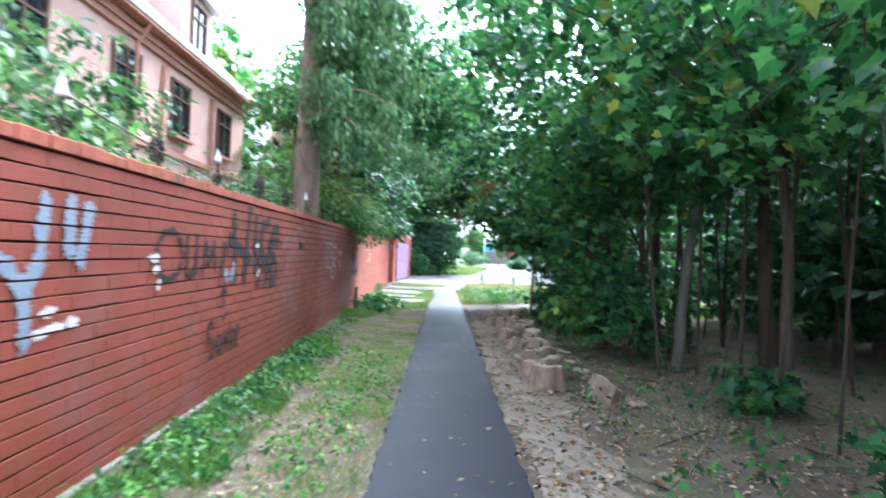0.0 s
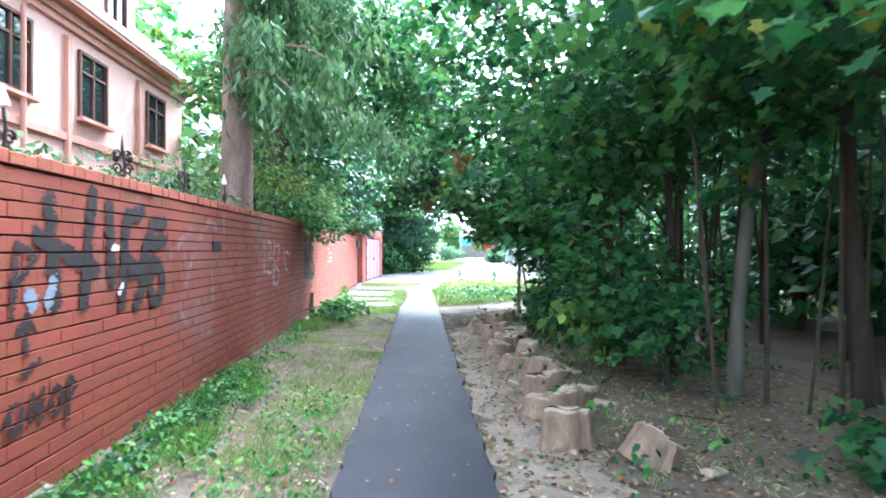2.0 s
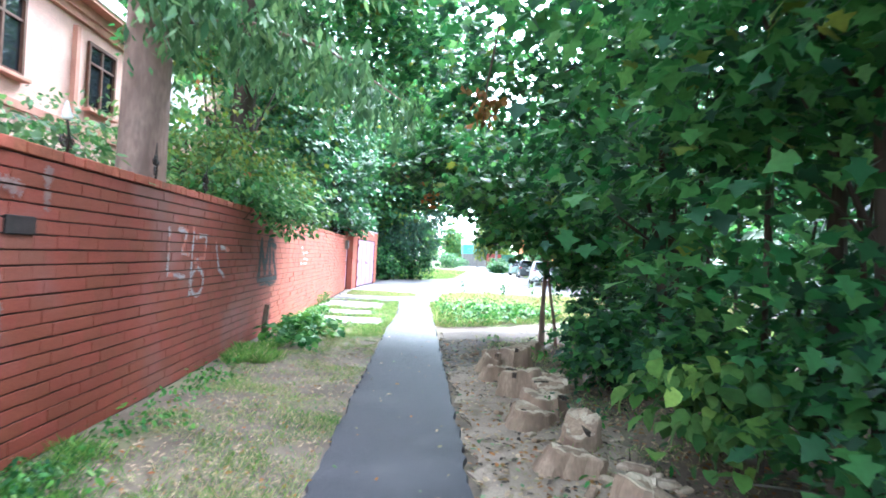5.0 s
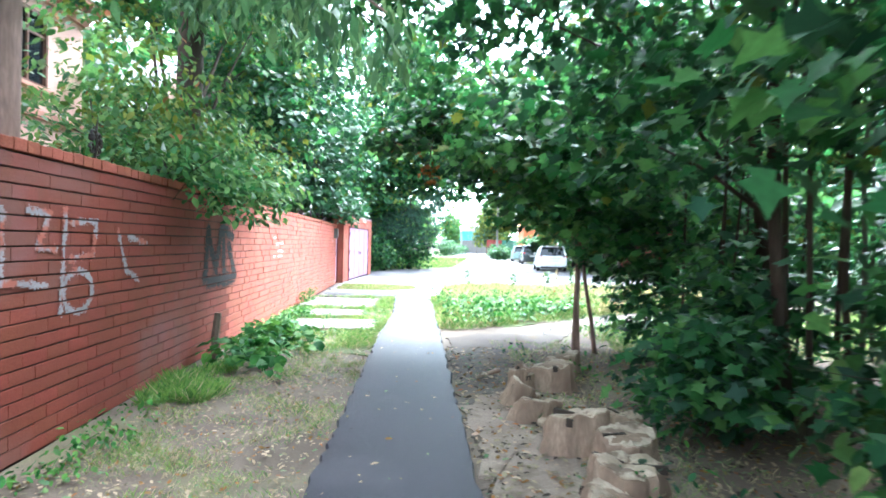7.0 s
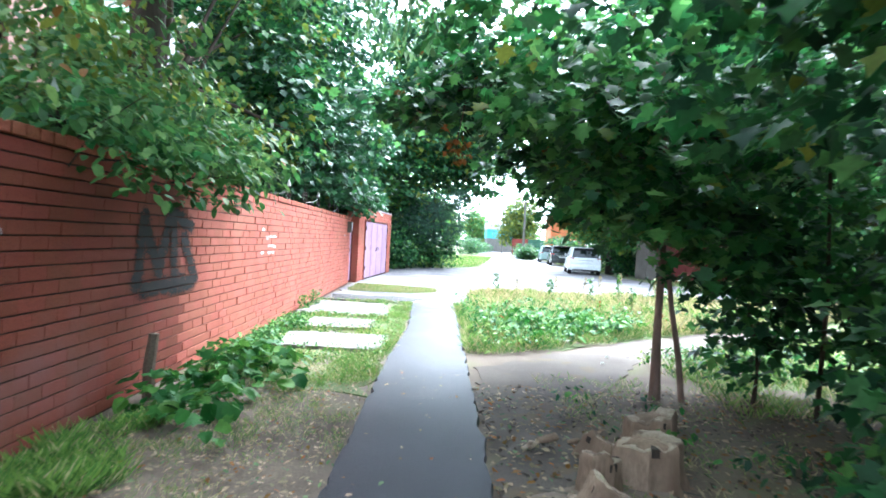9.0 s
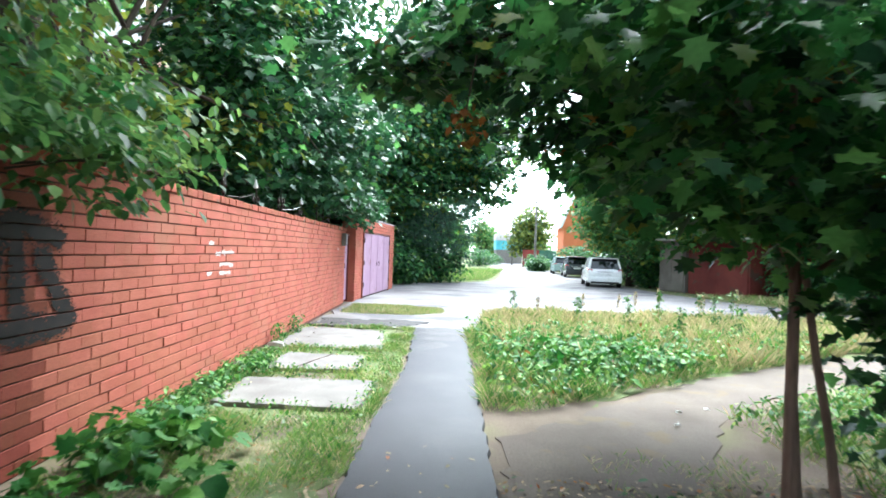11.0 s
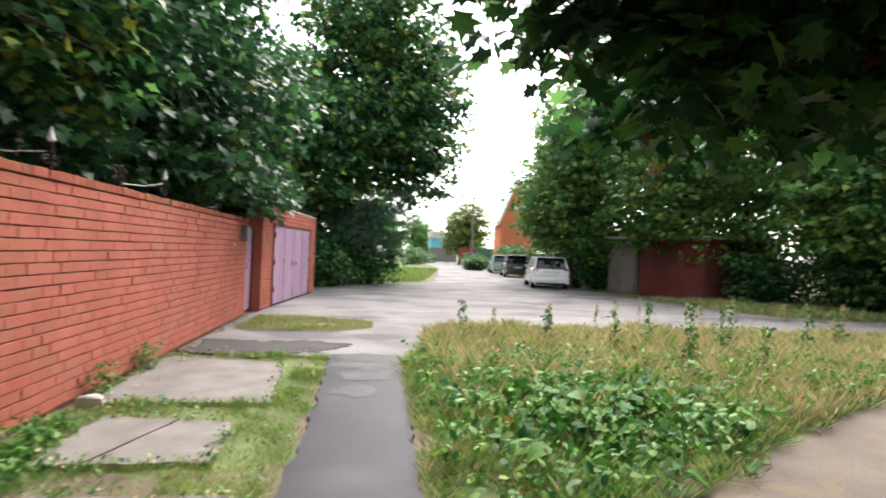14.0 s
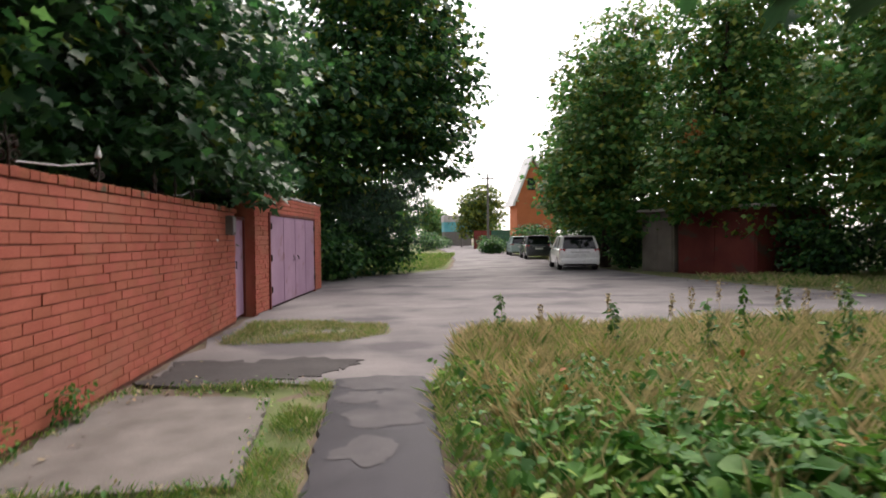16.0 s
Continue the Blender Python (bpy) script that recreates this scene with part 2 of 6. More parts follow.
# ---- mesh helpers ----
class Geo:
    """Collects vertices and faces of one mesh."""

    def __init__(self):
        self.v, self.f = [], []

    def add(self, v, f):
        n = len(self.v)
        self.v += [tuple(p) for p in v]
        self.f += [tuple(i + n for i in q) for q in f]
        return self

    def box(self, x0, x1, y0, y1, z0, z1, m=None, ch=0.0):
        if ch:
            a = [(x0, y0, z0), (x1, y0, z0), (x1, y1, z0), (x0, y1, z0)]
            i = [(x0 + ch, y0 + ch), (x1 - ch, y0 + ch), (x1 - ch, y1 - ch), (x0 + ch, y1 - ch)]
            v = [(*p, z0) for p in i] + [(p[0], p[1], z0 + ch) for p in a] + [(p[0], p[1], z1 - ch) for p in a] + [(*p, z1) for p in i]
            f = [(3, 2, 1, 0), (12, 13, 14, 15)]
            for lv in range(3):
                for k in range(4):
                    f.append((lv * 4 + k, lv * 4 + (k + 1) % 4, lv * 4 + 4 + (k + 1) % 4, lv * 4 + 4 + k))
        else:
            v = [(x0, y0, z0), (x1, y0, z0), (x1, y1, z0), (x0, y1, z0), (x0, y0, z1), (x1, y0, z1), (x1, y1, z1), (x0, y1, z1)]
            f = [(3, 2, 1, 0), (4, 5, 6, 7), (0, 1, 5, 4), (1, 2, 6, 5), (2, 3, 7, 6), (3, 0, 4, 7)]
        if m is not None:
            v = [m @ Vector(p) for p in v]
        return self.add(v, f)

    def tube(self, pts, radii, sides=8, wob=0.0, rng=None):
        pts = [Vector(p) for p in pts]
        v, f = [], []
        for i, p in enumerate(pts):
            d = (pts[min(i + 1, len(pts) - 1)] - pts[max(i - 1, 0)]).normalized()
            a = d.cross(Vector((0.3, 1, 0.1)) if abs(d.y) < 0.9 else Vector((1, 0, 0.1))).normalized()
            b = d.cross(a)
            for k in range(sides):
                t = 2 * math.pi * k / sides
                r = radii[i] * (1 + (rng.uniform(-wob, wob) if rng else 0))
                v.append(p + r * (math.cos(t) * a + math.sin(t) * b))
        for i in range(len(pts) - 1):
            for k in range(sides):
                k2 = (k + 1) % sides
                f.append((i * sides + k, i * sides + k2, (i + 1) * sides + k2, (i + 1) * sides + k))
        f.append(tuple(range(sides))[::-1])
        f.append(tuple((len(pts) - 1) * sides + k for k in range(sides)))
        return self.add(v, f)

    def slab(self, outline, z0, z1):
        """An upright prism on a plan outline that runs anticlockwise."""
        n = len(outline)
        v = [(x, y, z0) for x, y in outline] + [(x, y, z1) for x, y in outline]
        f = [tuple(range(n))[::-1], tuple(range(n, 2 * n))]
        f += [(k, (k + 1) % n, n + (k + 1) % n, n + k) for k in range(n)]
        return self.add(v, f)

    def ring(self, sections):
        """Skin over closed sections of equal length, capped at both ends."""
        n = len(sections[0])
        v = [p for s in sections for p in s]
        f = [(i * n + k, i * n + (k + 1) % n, (i + 1) * n + (k + 1) % n, (i + 1) * n + k) for i in range(len(sections) - 1) for k in range(n)]
        f += [tuple(range(n))[::-1], tuple((len(sections) - 1) * n + k for k in range(n))]
        return self.add(v, f)

    def mesh(self, name, mat, smooth=False):
        me = bpy.data.meshes.new(name)
        me.from_pydata(self.v, [], self.f)
        bm = bmesh.new()
        bm.from_mesh(me)
        bmesh.ops.recalc_face_normals(bm, faces=bm.faces)
        bm.to_mesh(me)
        bm.free()
        me.materials.append(mat)
        if smooth:
            me.polygons.foreach_set("use_smooth", [True] * len(me.polygons))
            me.set_sharp_from_angle(angle=radians(40))
        return me


def part(name, geo, mat, parent=None, label="", smooth=False):
    ob = new(name, geo.mesh(name, mat, smooth))
    ob.parent = parent
    if label:
        tagged(ob, label)
    return ob


def thing(name, label, category, m=None, group="", kind=""):
    ob = new(name)
    ob.empty_display_size = 0.2
    if m is not None:
        ob.matrix_world = m
    return tagged(ob, label, category, group, kind)


def piece(name, geo, mat, label, category, group="", kind="", smooth=False):
    return tagged(part(name, geo, mat, smooth=smooth), label, category, group, kind)


def shells(name, verts, tris_per, mats, parent=None, choice=None):
    """One mesh out of many small leaves: verts (n, k, 3), the faces of one leaf, the leaf's material numbers."""
    n, k, _ = verts.shape
    me = bpy.data.meshes.new(name)
    faces = np.array(tris_per)
    allf = (np.arange(n)[:, None, None] * k + faces[None]).reshape(-1, 3)
    me.vertices.add(n * k)
    me.vertices.foreach_set("co", verts.reshape(-1).astype(np.float32))
    me.loops.add(allf.size)
    me.loops.foreach_set("vertex_index", allf.reshape(-1).astype(np.int32))
    me.polygons.add(len(allf))
    me.polygons.foreach_set("loop_start", np.arange(0, allf.size, 3, dtype=np.int32))
    for m in mats:
        me.materials.append(m)
    if choice is not None:
        me.polygons.foreach_set("material_index", np.repeat(choice, len(faces)).astype(np.int32))
    me.update(calc_edges=True)
    ob = new(name, me)
    ob.parent = parent
    return ob


def outline_leaf(points, fold=0.12, curl=0.18):
    """A leaf from half an outline (along y), folded at its rib and bent downwards at its tip; with its fan of triangles."""
    half = [(x, y) for x, y in points]
    ring = half + [(-x, y) for x, y in half[::-1] if x > 1e-6]
    v = [(0, 0.45, 0.0)] + [(x, y, abs(x) * fold - curl * y * y) for x, y in ring]
    v[0] = (0, 0.45, -curl * 0.2)
    n = len(ring)
    return np.array(v, float), [(0, 1 + i, 1 + (i + 1) % n) for i in range(n)]


LEAF_MAPLE = outline_leaf([(0, 0), (0.30, 0.02), (0.24, 0.22), (0.60, 0.40), (0.30, 0.52), (0.33, 0.78), (0.13, 0.72), (0, 1.0)])
LEAF_MID = outline_leaf([(0, 0), (0.30, 0.04), (0.22, 0.26), (0.58, 0.44), (0.26, 0.60), (0, 1.0)])
LEAF_OVAL = outline_leaf([(0, 0), (0.25, 0.30), (0.22, 0.68), (0, 1.0)])
LEAF_BIG = outline_leaf([(0, 0), (0.34, 0.05), (0.46, 0.35), (0.36, 0.70), (0, 1.0)], 0.25, 0.35)
LEAF_FAR = (np.array([(0, 0, 0), (0.42, 0.42, 0.05), (0, 1, -0.15), (-0.42, 0.42, 0.05)], float), [(0, 1, 2), (0, 2, 3)])
BLADE = (np.array([(-0.013, 0, 0), (0.013, 0, 0), (0.009, 0.12, 0.58), (0.0, 0.38, 1.0)], float), [(0, 1, 2), (0, 2, 3)])


def turned(rng, n, tilt, lean_out=None):
    """Random turns: y along the leaf (outwards and down), z its face, mostly upwards."""
    az = rng.uniform(0, 2 * np.pi, n)
    if lean_out is not None:
        az = np.where(rng.random(n) < 0.6, lean_out + rng.normal(0, 0.7, n), az)
    dip = rng.normal(-0.45, tilt, n)
    y = np.stack([np.cos(az) * np.cos(dip), np.sin(az) * np.cos(dip), np.sin(dip)], 1)
    side = np.stack([-np.sin(az), np.cos(az), np.zeros(n)], 1)
    roll = rng.normal(0, tilt, n)[:, None]
    up = np.cross(side, y)
    up *= np.where(up[:, 2:] < 0, -1, 1)
    z = up * np.cos(roll) + side * np.sin(roll)
    x = np.cross(y, z)
    return np.stack([x, y, z], 2)


def place(template, frames, at, size):
    return np.einsum("nij,kj->nki", frames, template) * size[:, None, None] + at[:, None, :]


def free_of_walk(p):
    """Leaves keep out of the strip where one walks, and out of the wall."""
    mid = 0.05 + 0.035 * p[:, 1]
    walkway = (np.abs(p[:, 0] - mid) < 0.8) & (p[:, 2] < 2.3) & (p[:, 1] > -2) & (p[:, 1] < 19.5)
    wall = (np.abs(p[:, 0] + 2.24) < 0.30) & (p[:, 2] < 2.15) & (p[:, 1] < 36.5)
    return ~(walkway | wall) & (p[:, 2] > 0.03)


def sprays(rng, blobs, twigs, per, spread, size, template, mats, shares, name, parent, tilt=0.5, shell=0.45):
    """A crown: twigs spread through ellipsoids, each with a flat spray of leaves."""
    w = np.array([b[3] * b[4] * b[5] for b in blobs]) ** 0.75
    which = rng.choice(len(blobs), twigs, p=w / w.sum())
    B = np.array(blobs)[which]
    d = rng.normal(size=(twigs, 3))
    d /= np.linalg.norm(d, axis=1)[:, None]
    r = rng.random(twigs) ** shell
    tw = B[:, :3] + d * r[:, None] * B[:, 3:6]
    out = np.arctan2(d[:, 1], d[:, 0])
    at = np.repeat(tw, per, 0) + rng.normal(size=(twigs * per, 3)) * np.array([spread, spread, spread * 0.2])
    lean = np.repeat(out, per)
    keep = free_of_walk(at)
    at, lean = at[keep], lean[keep]
    n = len(at)
    fr = turned(rng, n, tilt, lean)
    sz = size * rng.uniform(0.6, 1.25, n)
    ch = rng.choice(len(mats), n, p=shares)
    return shells(name, place(template[0], fr, at, sz), template[1], mats, parent, ch), tw


def limbs(rng, geo, foot, top, radius, blobs, count, sides=7):
    """A bent, tapered trunk, and limbs to the middles of the crown's clumps."""
    foot, top = Vector(foot), Vector(top)
    n = 7
    pts = [foot.lerp(top, i / (n - 1)) + Vector((rng.normal(0, 0.05), rng.normal(0, 0.05), 0)) * (0 if i == 0 else i / n * 1.6) for i in range(n)]
    rad = [radius * (1.35 if i == 0 else 1 - 0.72 * i / (n - 1)) for i in range(n)]
    geo.tube(pts, rad, sides + 3, 0.06, rng)
    arms = []
    for k in range(count):
        b = blobs[k % len(blobs)]
        s = pts[2 + int(rng.integers(0, n - 3))]
        e = Vector((b[0] + rng.normal(0, b[3] * 0.4), b[1] + rng.normal(0, b[4] * 0.4), b[2] + rng.normal(0, b[5] * 0.4)))
        m = s.lerp(e, 0.5) + Vector((0, 0, 0.12 * (e - s).length * rng.uniform(-0.3, 1)))
        arms.append(((s, m, e), radius * rng.uniform(0.22, 0.42)))
    return arms


def tree(name, label, rng, foot, top, radius, blobs, twigs, per, spread, size, template, mats, shares, bark, arms=8, category="tree",
         group="", tilt=0.36, shell=0.45, sides=7):
    t = thing(name, label, category, Matrix.Translation(foot), group)
    inv = Matrix.Translation(foot).inverted()
    g = Geo()
    for line, r in limbs(rng, g, foot, top, radius, blobs, arms, sides):
        lg = Geo().tube(line, (r, r * 0.6, r * 0.15), 6)
        ob = part("limb", lg, bark, t, smooth=True)
        ob.matrix_parent_inverse = inv
    tr = part("trunk", g, bark, t, smooth=True)
    tr.matrix_parent_inverse = inv
    cr, _ = sprays(rng, blobs, twigs, per, spread, size, template, mats, shares, "crown", t, tilt, shell)
    cr.matrix_parent_inverse = inv
    return t


# ---- ground, path, road ----
R = np.random.default_rng(7)


def swell(x, y):
    """Height of the ground: nearly level, a low bank towards the thicket and uneven soil."""
    z = 0.018 * noise.noise((x * 0.9, y * 0.9, 0)) + 0.012 * noise.noise((x * 3, y * 3, 2)) - 0.022
    if 2.2 < x < 9 and y < 17:
        z += 0.12 * min(1, (x - 2.2) / 2) * min(1, max(0, (17 - y) / 3))
    if x < -1.3 and y < 18:
        z += 0.04 * min(1, (-1.3 - x) / 0.6)
    if x > 8 or y > 24 or x < -2.3:
        z = min(z, -0.02)
    return z


def axis(a, b, step, far):
    fine = list(np.arange(a, b + 1e-6, step))
    lo, hi, d = [], [], step
    x = a
    while x > -far:
        d *= 1.6
        x -= d
        lo.append(x)
    x, d = b, step
    while x < far:
        d *= 1.6
        x += d
        hi.append(x)
    return lo[::-1] + fine + hi


GX, GY = axis(-3.2, 9, 0.22, 2500), axis(-3, 28, 0.25, 2500)
gg = Geo()
gg.v = [(x, y, swell(x, y)) for y in GY for x in GX]
nx = len(GX)
gg.f = [(j * nx + i, j * nx + i + 1, (j + 1) * nx + i + 1, (j + 1) * nx + i) for j in range(len(GY) - 1) for i in range(nx - 1)]
ground = tagged(new("ground", gg.mesh("ground", SOIL, True)), "brown bare soil with thin green patches and litter", "ground", kind="structure")


def ragged(points, step=0.25, jitter=0.03, rng=R):
    """A plan outline with its long edges broken up and made uneven."""
    out = []
    for i, a in enumerate(points):
        b = points[(i + 1) % len(points)]
        n = max(1, int(math.dist(a, b) / step))
        for k in range(n):
            t = k / n
            out.append((a[0] + (b[0] - a[0]) * t + rng.normal(0, jitter), a[1] + (b[1] - a[1]) * t + rng.normal(0, jitter)))
    return out


def sheet(name, outline, z0, z1, mat, label, category):
    g = Geo().slab(outline, z0, z1)
    ob = tagged(new(name, g.mesh(name, mat)), label, category, kind="structure")
    bv = bmesh.new()
    bv.from_mesh(ob.data)
    bmesh.ops.triangulate(bv, faces=[f for f in bv.faces if len(f.verts) > 4])
    bv.to_mesh(ob.data)
    bv.free()
    return ob


def path_left(y):
    return float(np.interp(y, (-3, 17.5, 20, 22, 25), (-0.53, -0.02, 0.13, 0.13, 0.11)))


def path_right(y):
    return 0.64 + 0.019 * y


ys = np.arange(-3, 24.2, 0.12)
left = [(path_left(y) + 0.02 * noise.noise((0, y * 2.1, 5)) + 0.012 * R.normal(), y) for y in ys]
right = [(path_right(y) + 0.02 * noise.noise((9, y * 2.1, 5)) + 0.012 * R.normal(), y) for y in ys]
pg = Geo()
for (xl, y), (xr, _) in zip(left, right):
    pg.v += [(xl - 0.02, y, -0.04), (xl, y, 0.014), (xl + 0.10, y, 0.024), ((xl + xr) / 2, y, 0.032), (xr - 0.10, y, 0.024), (xr, y, 0.014), (xr + 0.02, y, -0.04)]
pg.f = [(j * 7 + i, j * 7 + i + 1, j * 7 + 8 + i, j * 7 + 7 + i) for j in range(len(ys) - 1) for i in range(6)]
path = tagged(new("path", pg.mesh("path", ASPHALT_PATH, True)), "narrow dark grey asphalt footpath with crumbled edges", "path", kind="structure")

ROAD = [(-1.98, 24.6), (-1.0, 24.3), (0.1, 23.9), (1.2, 23.7), (1.55, 25.4), (2.4, 26.5), (5.5, 26.9), (8.5, 26.2), (16, 25), (40, 22), (40, 29), (20, 29.5), (13, 31),
        (11.7, 34), (10.7, 39), (10.6, 44), (11.2, 60), (13.5, 90), (17.5, 145), (9.2, 145), (6.9, 75), (5.2, 55), (3.7, 45), (1.2, 42), (-1.0, 40.4), (-1.98, 38)]
road = sheet("road", ragged(ROAD, 0.4, 0.05), -0.05, 0.006, ASPHALT_ROAD, "worn pale grey asphalt yard and road with dark patches", "road")
sheet("road_patch", ragged([(-1.97, 24.1), (-0.9, 23.95), (-0.45, 24.15), (0.15, 24.5), (0.3, 25.1), (-0.4, 25.4), (-1.2, 25.2), (-1.95, 25.35)], 0.1, 0.055), -0.05, 0.016, ASPHALT_DARK,
      "dark tar patch beside the brick wall", "road patch")
dirt_path = sheet("dirt_track", ragged([(0.95, 13.0), (1.0, 16.0), (1.15, 17.4), (1.85, 18.1), (3.6, 19.7), (5.8, 21.3), (9.5, 23.0), (10, 22.1), (6.5, 20.5), (4.4, 19.2), (3.4, 18.2), (3.0, 17.4), (2.2, 16.2), (1.7, 15.2), (1.4, 13.2)], 0.2, 0.05), -0.09, -0.012, DIRT,
                  "trodden pale dirt track joining the footpath", "track")

sheet("dirt_strip", ragged([(0.72, 0.5), (0.82, 6.0), (0.93, 13.4), (1.9, 14.4), (2.35, 12.5), (2.2, 10.0), (1.95, 8.2), (1.6, 6.4), (1.35, 3.5), (1.2, 0.5)], 0.18, 0.06), -0.09, -0.004, DIRT_PALE,
      "bare trodden dirt along the edge of the footpath", "track")
def path_top(x, y):
    l, r = path_left(y), path_right(y)
    return float(np.interp(x, (l, l + 0.10, (l + r) / 2, r - 0.10, r), (0.014, 0.024, 0.032, 0.024, 0.014)))


for cx, cy, rx, ry, q in ((0.62, 22.65, 0.30, 0.30, 1), (0.52, 21.9, 0.22, 0.24, 2), (0.78, 23.1, 0.26, 0.35, 3), (0.42, 23.3, 0.2, 0.25, 4), (0.55, 23.85, 0.38, 0.28, 5), (0.9, 23.75, 0.22, 0.3, 6)):
    n, fan = 40, Geo()
    for lv in (1.0, 0.5):
        for i in range(n):
            a = 2 * math.pi * i / n
            k = lv * (1 + 0.45 * noise.noise((math.cos(a) * 1.4, math.sin(a) * 1.4, q * 7.3)) + 0.25 * noise.noise((math.cos(a) * 4, math.sin(a) * 4, q * 3.1)))
            x, y = cx + rx * k * math.cos(a), cy + ry * k * math.sin(a)
            fan.v.append((x, y, path_top(x, y) + 0.0045))
    fan.v.append((cx, cy, path_top(cx, cy) + 0.005))
    fan.f = [(i, (i + 1) % n, n + (i + 1) % n, n + i) for i in range(n)] + [(n + i, n + (i + 1) % n, 2 * n) for i in range(n)]
    tagged(new("pale_patch", fan.mesh("pale_patch", ASPHALT_PALE, True)), "pale dusty worn patch in the dark asphalt path", "path patch", kind="structure")
# concrete slabs between wall and path
slab_geo = [((-1.62, 18.15), (-0.22, 18.02), (-0.12, 19.25), (-1.64, 19.25)), ((-1.6, 19.75), (-0.42, 19.8), (-0.5, 20.78), (-1.6, 20.9)),
            ((-1.97, 21.4), (-0.28, 21.4), (-0.46, 23.45), (-1.97, 23.75))]
for c in slab_geo:
    piece("concrete_slab", Geo().slab(ragged(c, 0.12, 0.016), -0.06, 0.022 + 0.008 * R.random()), CONCRETE, "cracked pale concrete slab lying flat in the grass", "slab", "slabs beside the wall")
for (x0, y0, x1, y1) in ((-1.25, 19.78, -0.95, 20.82),):
    piece("crack", Geo().slab(ragged([(x0, y0), (x0 + 0.012, y0), (x1 + 0.012, y1), (x1, y1)], 0.14, 0.004), 0.015, 0.036), MORTAR, "dark open crack running across a concrete slab", "crack")

# ---- the brick wall ----
WX, WT, WTOP, WY0, WY1 = -2.1, 0.26, 2.06, -4.0, 28.9
COURSE, BL, JOINT = 0.1, 0.262, 0.012
wall = tagged(new("wall_west", Geo().box(WX - WT, WX - 0.014, WY0, 16.2, -0.1, WTOP - 0.01).mesh("wall_west", MORTAR)),
              "long red brick garden wall with dark recessed joints and graffiti", "wall", kind="structure")
part("newer_core", Geo().box(WX - WT, WX - 0.014, 16.2, WY1, -0.1, WTOP - 0.01), MORTAR_RED, wall, "reddish mortar of the newer stretch")
part("plinth", Geo().box(WX - 0.02, WX + 0.045, WY0, 6.2, -0.1, 0.06, ch=0.012), GREY_PANEL, wall, "grey concrete footing strip")

brick_mesh = Geo().box(-0.05, 0, 0, BL - 0.006, 0, COURSE - JOINT, ch=0.003).mesh("brick", BRICK_PIECE)
rest, older = Geo(), Geo()
count = 0
top_courses = Geo()
for c in range(20):
    z = 0.03 + c * COURSE
    y = WY0 + (BL / 2 if c % 2 else 0)
    while y < WY1 - 0.02:
        off = R.normal(0, 0.0025)
        lift = R.normal(0, 0.0012)
        old = y < 16.2
        end = min(y + BL - (0.002 if old else 0.006), WY1)
        if count < 300 and 17.0 < y < 19.9 and end - y > BL - JOINT - 0.02 and 0.4 < z:
            b = new("brick", brick_mesh)
            b.location = (WX + off, y, z + lift)
            b.parent = wall
            count += 1
        else:
            (older if old else rest).box(WX - 0.05, WX + off * (0.5 if old else 1), y, end, z + lift, z + lift + COURSE - JOINT, ch=0.002 if old else 0.003)
        y += BL
tagged(part("brick_field", rest, BRICK, wall), "red bricks of the wall", kind="stuff")
tagged(part("painted_bricks", older, BRICK_OLD, wall, "red-painted older bricks with closed upright joints"), kind="stuff")
y = WY0
while y < WY1:
    top_courses.box(WX - WT, WX + 0.012 + R.normal(0, 0.004), y, y + 0.121, 2.032, WTOP + 0.055 + R.normal(0, 0.004), ch=0.006)
    y += 0.131
tagged(part("coping_bricks", top_courses, BRICK_TOP, wall, "weathered header bricks along the top of the wall"), kind="stuff")

# lilac wicket, pillar and garage at the end of the wall
GAR = Matrix.Translation((-1.86, 30.7, 0)) @ Matrix.Rotation(radians(-6.0), 4, "Z")
door = thing("wicket_door", "closed lilac sheet-metal wicket door in the brick wall", "door", Matrix.Translation((WX, 28.9, 0)))
part("leaf", Geo().box(-0.12, -0.07, 0.05, 0.85, 0.05, 1.92, ch=0.005), LILAC, door)
part("frame", Geo().box(-0.16, -0.03, 0, 0.05, 0, 1.98).box(-0.16, -0.03, 0.85, 0.9, 0, 1.98).box(-0.16, -0.03, 0.05, 0.85, 1.92, 1.98), RUST_RED, door)
part("handle", Geo().tube([(-0.06, 0.16, 1.0), (-0.02, 0.16, 1.0), (-0.02, 0.16, 1.12), (-0.06, 0.16, 1.12)], [0.01] * 4, 6), IRON, door)
gar = thing("brick_garage", "red brick garage with lilac double gates", "garage", GAR)
body = Geo().box(-4.0, -0.02, -0.0, 5.2, -0.05, 2.45)
part("wall", body, MORTAR, gar)
fac = Geo()
for c in range(25):
    z = 0.02 + c * COURSE
    spans = ((-0.9, 0.0), (4.35, 5.3)) if z < 2.08 else ((-0.9, 5.3),)
    for a, b2 in spans:
        yy = a - (BL / 2 if c % 2 else 0)
        while yy < b2:
            s, e = max(yy, a), min(yy + BL - JOINT, b2)
            if e - s > 0.03:
                fac.box(-0.06, 0.02 + R.normal(0, 0.002), s, e, z, z + COURSE - JOINT, ch=0.005)
            yy += BL
tagged(part("brickwork", fac, BRICK, gar), kind="stuff")
part("roof", Geo().box(-4.0, 0.03, -0.92, 5.32, 2.52, 2.56, ch=0.01), ROOF, gar)
part("pillar_core", Geo().box(-0.4, -0.02, -0.9, 0.0, -0.05, 2.5), BRICK, gar)
